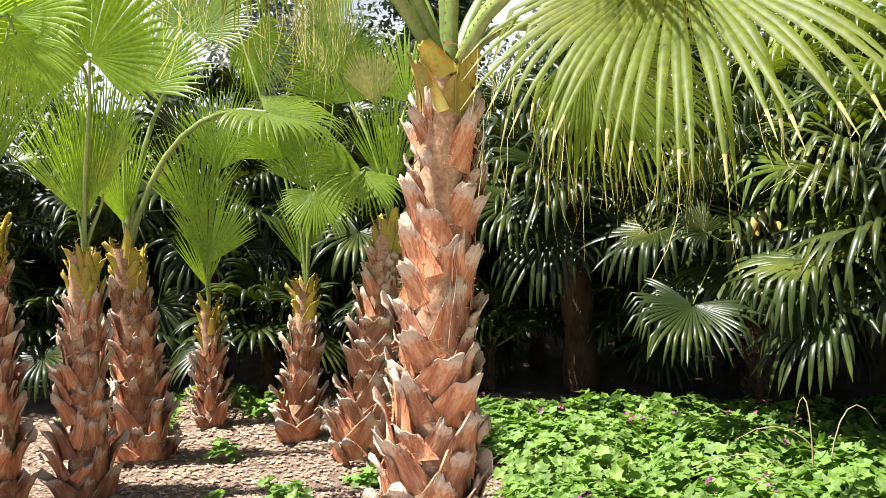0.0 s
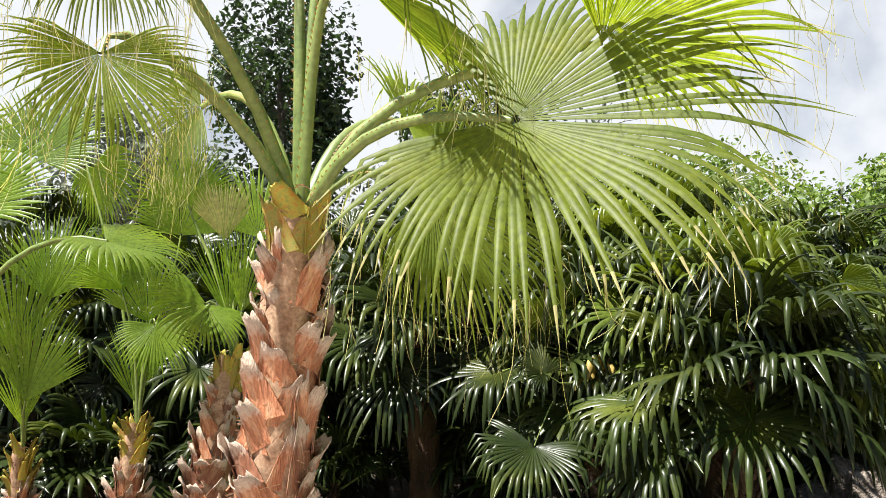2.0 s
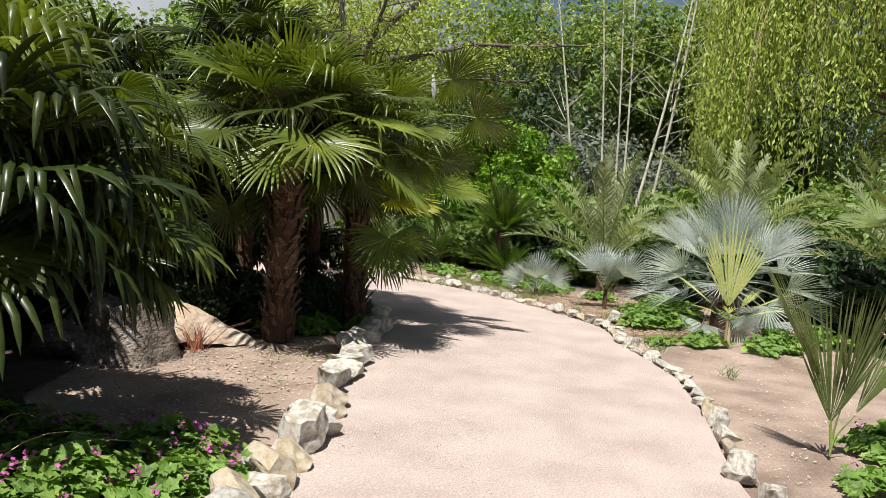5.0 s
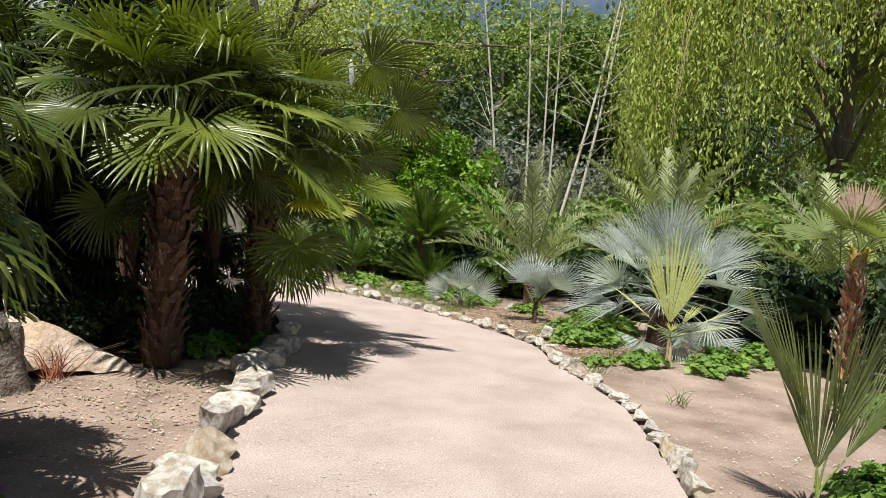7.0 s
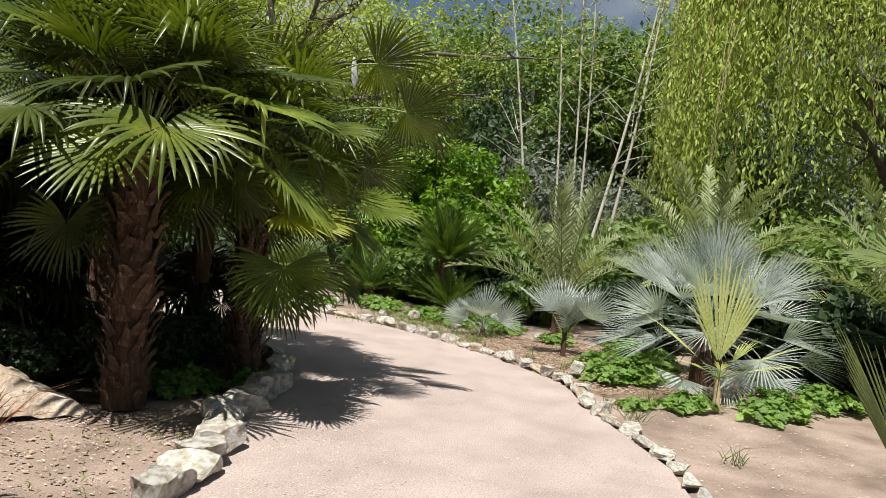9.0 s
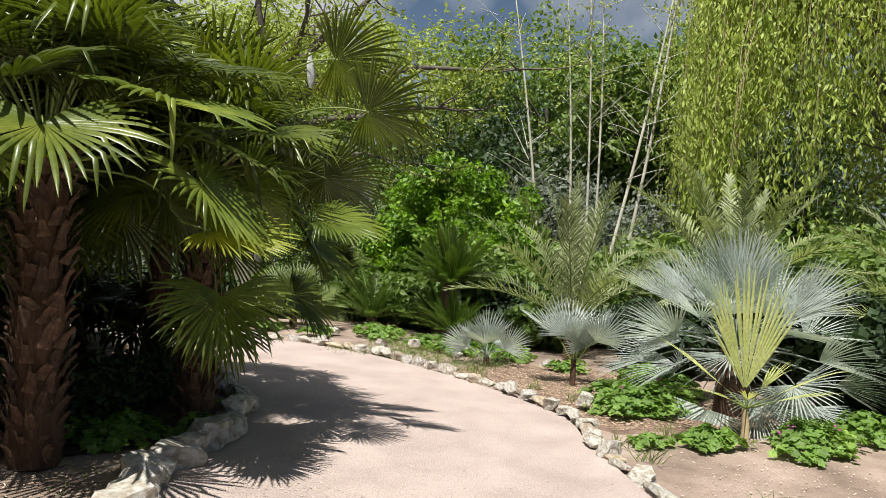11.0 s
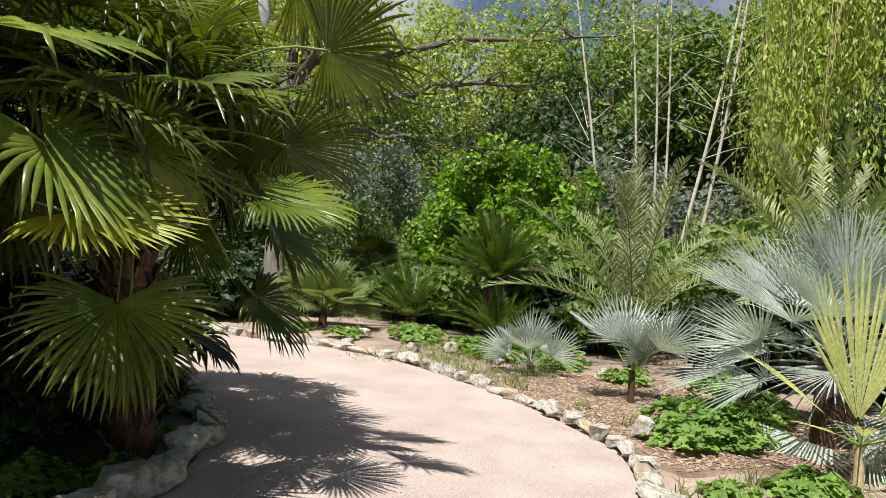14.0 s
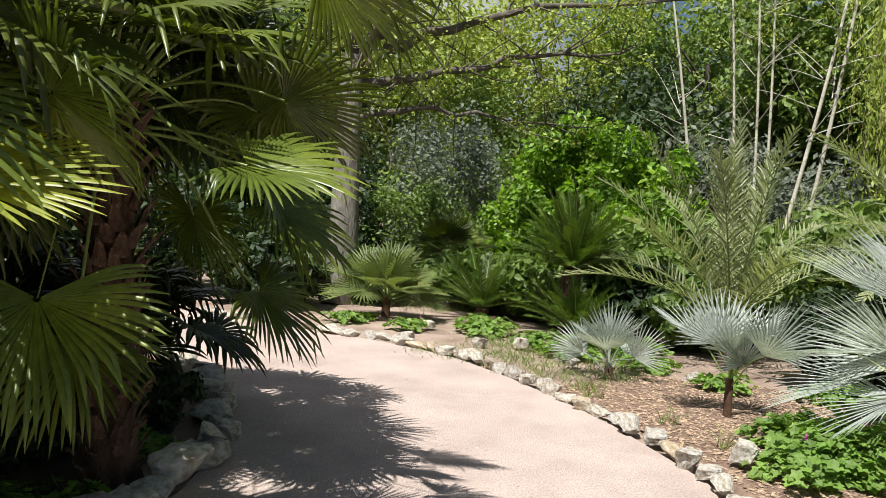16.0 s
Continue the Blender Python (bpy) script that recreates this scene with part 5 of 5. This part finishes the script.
for c in ((12.1, 4.25, 0.75, 0.5, 0.30, 900, 3), (12.6, 4.7, 0.4, 0.35, 0.22, 300, 0), (11.05, 3.35, 0.35, 0.3, 0.12, 260, 0), (11.65, 2.6, 0.7, 0.4, 0.18, 600, 8), (10.6, 3.75, 0.22, 0.18, 0.08, 90, 0), (7.45, 1.05, 0.45, 0.35, 0.16, 420, 5), (6.4, 1.15, 0.25, 0.2, 0.1, 120, 2), (14.6, 7.9, 0.55, 0.4, 0.2, 380, 6), (15.0, 9.6, 0.5, 0.45, 0.18, 320, 8), (14.6, 6.9, 0.4, 0.3, 0.12, 150, 0), (14.3, 10.4, 0.35, 0.3, 0.15, 160, 2), (12.7, 2.2, 0.7, 0.4, 0.2, 420, 4), (10.4, 0.9, 0.6, 0.45, 0.2, 320, 2), (14.1, 11.4, 0.5, 0.3, 0.12, 180, 0), (15.3, 7.5, 0.6, 0.4, 0.2, 300, 2), (14.9, 8.6, 0.55, 0.4, 0.16, 260, 3), (15.6, 10.2, 0.5, 0.4, 0.15, 200, 2), (14.2, 5.9, 0.4, 0.3, 0.15, 150, 0), (14.6, 4.9, 0.5, 0.4, 0.2, 220, 0), (13.4, 4.3, 0.5, 0.4, 0.25, 300, 0)):
    geranium(*c, size=0.042)


def scatter(name, mat, label, count, spot, lo, hi, lift=0.004):
    """Loose flat bits on the ground."""
    s = Soup()
    for _ in range(count):
        x, y = spot()
        L = rng.uniform(lo, hi)
        a = rng.uniform(0, 2 * math.pi)
        d = np.array((math.cos(a), math.sin(a), rng.uniform(-0.25, 0.25)))
        w = np.array((-math.sin(a), math.cos(a), rng.uniform(-0.3, 0.3))) * L * rng.uniform(0.25, 0.6)
        p = np.array((x, y, lift + L * 0.18))
        t = UP * L * 0.16
        s.add([p - d * L, p - w, p + d * L * 0.9, p + w, p + t], [(0, 1, 4), (1, 2, 4), (2, 3, 4), (3, 0, 4)])
    ob = s.link(name, mat, None, "", False)
    return tagged(ob, label, name, kind="stuff")


def box_spot(x0, x1, y0, y1):
    return lambda: (rng.uniform(x0, x1), rng.uniform(y0, y1))


R_Q, R_D = along(RIGHT[4:15], 0.02)


def beside(lo, hi):
    def spot():
        i = rng.integers(len(R_Q))
        o = -rng.uniform(lo, hi)
        return R_Q[i][0] - R_D[i][1] * o, R_Q[i][1] + R_D[i][0] * o
    return spot


def ragged(outline, wob=0.16):
    q = resample(list(outline) + [outline[0]], 90)[:-1]
    return [(x + wob * noise.noise(Vector((x * 2.1, y * 2.1, 5))), y + wob * noise.noise(Vector((x * 2.1, y * 2.1, 9)))) for x, y in q]


def inside(outline):
    p = np.array(outline, float)
    lo, hi = p.min(0), p.max(0)
    q = np.roll(p, -1, 0)

    def spot():
        while True:
            x, y = rng.uniform(lo[0], hi[0]), rng.uniform(lo[1], hi[1])
            up = (p[:, 1] > y) != (q[:, 1] > y)
            cut = (q[:, 0] - p[:, 0]) * (y - p[:, 1]) / (q[:, 1] - p[:, 1] + 1e-9) + p[:, 0]
            if (up & (x < cut)).sum() % 2:
                return x, y
    return spot


MULCH = [(10.9, 4.15), (11.5, 3.75), (12.2, 3.0), (13.8, 3.2), (14.8, 5.6), (14.2, 6.8), (12.75, 6.95), (12.2, 5.95), (11.4, 4.8)]


def mulch_sheet(name, outline, label):
    v = [(x, y, -0.008) for x, y in ragged(outline)]
    n, mid = len(v), np.mean(np.array(v), axis=0)
    rim = [(mid[0] + (x - mid[0]) * 1.07, mid[1] + (y - mid[1]) * 1.07, -0.055) for x, y, z in v]
    ob = link(name, v + rim, [tuple(range(n))] + [(i, n + i, n + (i + 1) % n, (i + 1) % n) for i in range(n)], M_MULCH)
    return tagged(ob, label, "mulch", kind="structure")


# Litter darkened on purpose: the shade under the palms is put into its colour.
M_SHADE_LITTER = material("shade_darkened_litter", [(0.3, (0.03, 0.02, 0.014)), (0.7, (0.10, 0.065, 0.045))], 0.95, 5, 55, 1.0, 0.02, 0)
tagged(link("shade_litter_bed", [(x, y, -0.009) for x, y in ragged(((-9, 4.0), (-4.2, 4.0), (-4.5, 7.2), (0.3, 7.2), (0.6, 4.2), (3.2, 4.7), (4.2, 6.2), (5.4, 7.4), (7.4, 6.6), (8.2, 6.45), (8.9, 7.2), (9.6, 8.2), (10.2, 10), (9.8, 14), (-9, 14)), 0.3)], [tuple(range(89))], M_SHADE_LITTER), "leaf litter painted dark for the shade under the palms", "ground", kind="structure")
mulch_sheet("mulch_bed", [(-4, 3.2), (0.4, 3.2), (0.5, 4.6), (0.3, 7.5), (-4.5, 7.5)], "bark mulch under the red-trunked palms")
mulch_sheet("mulch_bed", MULCH, "reddish bark mulch behind the stone edging")
scatter("bark_chips", M_CHIP, "loose bark chips under the palms", 15000, box_spot(-3.3, 0.5, 3.7, 7.0), 0.010, 0.032, 0.0)
scatter("bark_chips", M_CHIP, "loose reddish bark chips in the bed", 11000, inside(MULCH), 0.011, 0.034, -0.008)
scatter("bark_chips", M_CHIP, "dry leaf bits on the bare soil", 1500, box_spot(3.9, 8.0, 5.0, 7.2), 0.008, 0.03, -0.02)
scatter("gravel", M_GRIT, "small pale grit scattered on the soil", 3500, box_spot(3.8, 8.2, 4.6, 7.0), 0.004, 0.016, -0.02)
scatter("gravel", M_GRIT, "small pale grit scattered on the soil", 4000, beside(0.1, 2.2), 0.004, 0.016, -0.02)
L_Q, L_D = along(LEFT[2:16], 0.02)


def on_path():
    i = rng.integers(len(L_Q))
    o = -abs(rng.normal(0, 0.8))
    return L_Q[i][0] - L_D[i][1] * o, L_Q[i][1] + L_D[i][0] * o


scatter("gravel", M_GRIT, "fine grit along the edge of the path", 11000, on_path, 0.003, 0.013, 0.0)



def over_path():
    i = rng.integers(len(L_Q))
    o = -rng.uniform(0.1, 2.9)
    return L_Q[i][0] - L_D[i][1] * o, L_Q[i][1] + L_D[i][0] * o


scatter("gravel", M_GRIT, "fine loose grit trodden over the path", 15000, over_path, 0.002, 0.008, 0.0)
scatter("bark_chips", M_CHIP, "small brown bits blown over the path", 1200, over_path, 0.003, 0.010, 0.0)

# grass tufts
def blades(name, spots, count, h, label, mat=M_GRASS, spread=0.12):
    s = Soup()
    for x, y in spots:
        for _ in range(count):
            q = np.array((x, y, -0.01)) + rng.normal(0, spread, 3) * np.array((1, 1, 0))
            d = np.array((*rng.normal(0, 0.5, 2), 1.0)) * h * rng.uniform(0.5, 1.2)
            w = unit(np.cross(d, rng.normal(0, 1, 3))) * 0.004
            m = q + d * 0.6
            e = q + d + np.array((d[0], d[1], -0.25 * h)) * 0.5
            s.add([q - w, q + w, m + w * 0.7, m - w * 0.7, e], [(0, 1, 2), (0, 2, 3), (3, 2, 4)])
    return tagged(s.link(name, mat, None, "", False), label, "dry plant" if mat is M_BOOT else "grass", kind="stuff")


blades("grass", [(12.9 + rng.uniform(0, 1.8), 6.7 + rng.uniform(0, 2.6)) for _ in range(140)], 16, 0.07, "sparse short grass behind the stone edging")
blades("grass", [(12.7, 6.5), (12.35, 5.6), (12.0, 5.0), (12.9, 6.7), (10.3, 3.9), (10.0, 3.6), (9.2, 2.6), (11.0, 3.7)], 26, 0.16, "small weeds beside the stones", spread=0.05)
blades("grass", [(6.6, 5.75), (7.0, 6.1), (6.2, 5.9), (5.6, 5.4)], 20, 0.04, "tiny weeds on bare soil", spread=0.12)
blades("grass", [(15.5 + rng.uniform(0, 5), 11.5 + rng.uniform(0, 3.5)) for _ in range(160)], 14, 0.12, "rough green grass in the far bed", spread=0.2)
s = Soup()
for x, y, dx, dy, h in ((2.1, 4.3, -0.45, 0.1, 0.42), (2.1, 4.3, 0.25, 0.0, 0.55), (2.0, 4.25, -0.05, 0.1, 0.6), (1.95, 4.3, -0.6, -0.1, 0.3), (2.7, 4.3, 0.6, 0.0, 0.35), (2.7, 4.35, 0.5, 0.3, 0.4), (2.7, 4.3, 0.75, -0.1, 0.3), (1.9, 4.2, -0.5, -0.35, 0.2)):
    q = np.array((x, y, 0.0))
    k = bezier(q, q + UP * h * 0.8, q + np.array((dx * 0.5, dy * 0.5, h * 1.2)), q + np.array((dx, dy, h * 0.75)), 8)
    s.add(*tube(k, np.linspace(0.005, 0.002, 8), 4))
tagged(s.link("dry_grass", M_STRAW), "long dry grass stalks arching over the geraniums", "grass", kind="stuff")

# stump and rocks beside the sandy bed
blades("dry_tuft", [(5.85, 6.6), (5.95, 6.65)], 36, 0.32, "dry reddish-brown fan tuft beside the rock", M_BOOT, 0.04)


def lump(name, at, sx, sy, sz, mat, label, seed, cat):
    ob = new(name, rock_mesh(seed, mat, 0.16, 6))
    ob.location, ob.scale = at, (sx, sy, sz)
    ob.rotation_euler = (0, 0, seed)
    return tagged(ob, label, cat)


rows, sides = 8, 26
v = []
for i in range(rows):
    u = i / (rows - 1)
    for j in range(sides):
        a = 2 * math.pi * j / sides
        n = noise.noise(Vector((math.cos(a) * 2.2, math.sin(a) * 2.2, u * 1.5)))
        r = (0.40 - 0.07 * u + 0.06 * (1 - u) ** 3) * (1 + 0.28 * n + 0.06 * math.sin(9 * a))
        v.append((math.cos(a) * r, math.sin(a) * r * 0.8, u * 0.52 + (0.10 * n + 0.05 * math.sin(3 * a) if i == rows - 1 else 0) - 0.04))
f = grid_faces(rows, sides, True).tolist()
v.append((0, 0, 0.44))
f += [((rows - 1) * sides + j, (rows - 1) * sides + (j + 1) % sides, rows * sides) for j in range(sides)]
ob = link("tree_stump", v, f, M_STUMP)
ob.location = (5.3, 6.75, 0)
tagged(ob, "weathered grey tree stump beside the palms", "stump")
n_x, n_y = 17, 9
v = []
for i in range(n_x):
    for j in range(n_y):
        a, b = i / (n_x - 1), j / (n_y - 1)
        h = 0.46 * min(1.0, 1.45 * (1 - a)) ** 0.8 * min(1.0, 6 * b + 0.02, 6 * (1 - b) + 0.02) ** 0.4 * min(1.0, 9 * a + 0.05)
        w = noise.noise(Vector((a * 5, b * 3, 4.0)))
        v.append(((a - 0.4) * 1.15 + 0.05 * w, (b - 0.5) * 0.62 + 0.06 * noise.noise(Vector((a * 4, 7, b * 2))), h * (1 + 0.22 * w) + 0.03 * noise.noise(Vector((a * 14, b * 9, 1))) - 0.05))
wedge = link("ochre_rock", v, grid_faces(n_x, n_y).tolist(), M_OCHRE)
wedge.location, wedge.rotation_euler = (6.0, 6.95, 0), (0, 0, -0.25)
tagged(wedge, "low wedge of pale pink-ochre rock beside the stump", "rock")
lump("ochre_rock", (5.0, 7.1, 0.1), 0.4, 0.3, 0.22, M_STUMP, "grey rock in the palms' shade", 35, "rock")
for x, y, k in ((14.4, 8.6, 0.12), (14.0, 8.9, 0.1), (14.9, 8.3, 0.12), (13.9, 7.5, 0.08), (14.3, 6.3, 0.09), (13.5, 9.7, 0.1), (14.6, 10.3, 0.1)):
    stone(x, y, k * 0.3, k * 1.2, k, k * 0.8, rng.uniform(0, 3), 0.1, "small loose pale stone lying in the bed", "loose bed stones")
q, d = along([(19.5, 17.5), (22.5, 14.6)], 0.5)
for (x, y), (dx, dy) in zip(q, d):
    stone(x, y, 0.2, 0.32, 0.26, 0.3, math.atan2(dy, dx), 0.1, "pale rock in a low far-off stone row", "far stone row")
s = Soup()
for _ in range(40):
    lobed(s, np.array((16.6, 12.6, 0.42)) + rng.normal(0, 0.14, 3) * np.array((1, 1, 0.4)), unit(rng.normal(0, 0.5, 3) + UP), 0.045)
ob = thing("orange_flowers", (16.6, 12.6, 0), "clump of orange flowers in the far bed", "flowers")
s.link("petals", M_ORANGE, ob, shift=(16.6, 12.6, 0), smooth=False)
s = Soup()
for _ in range(70):
    q = rng.normal(0, 0.12, 3) * np.array((1, 1, 0))
    e = q + np.array((*rng.normal(0, 0.12, 2), 0.42))
    w = np.array((0.008, 0.004, 0))
    s.add([q - w, q + w, e], [(0, 1, 2)])
s.link("stalks", M_GRASS, ob, smooth=False)
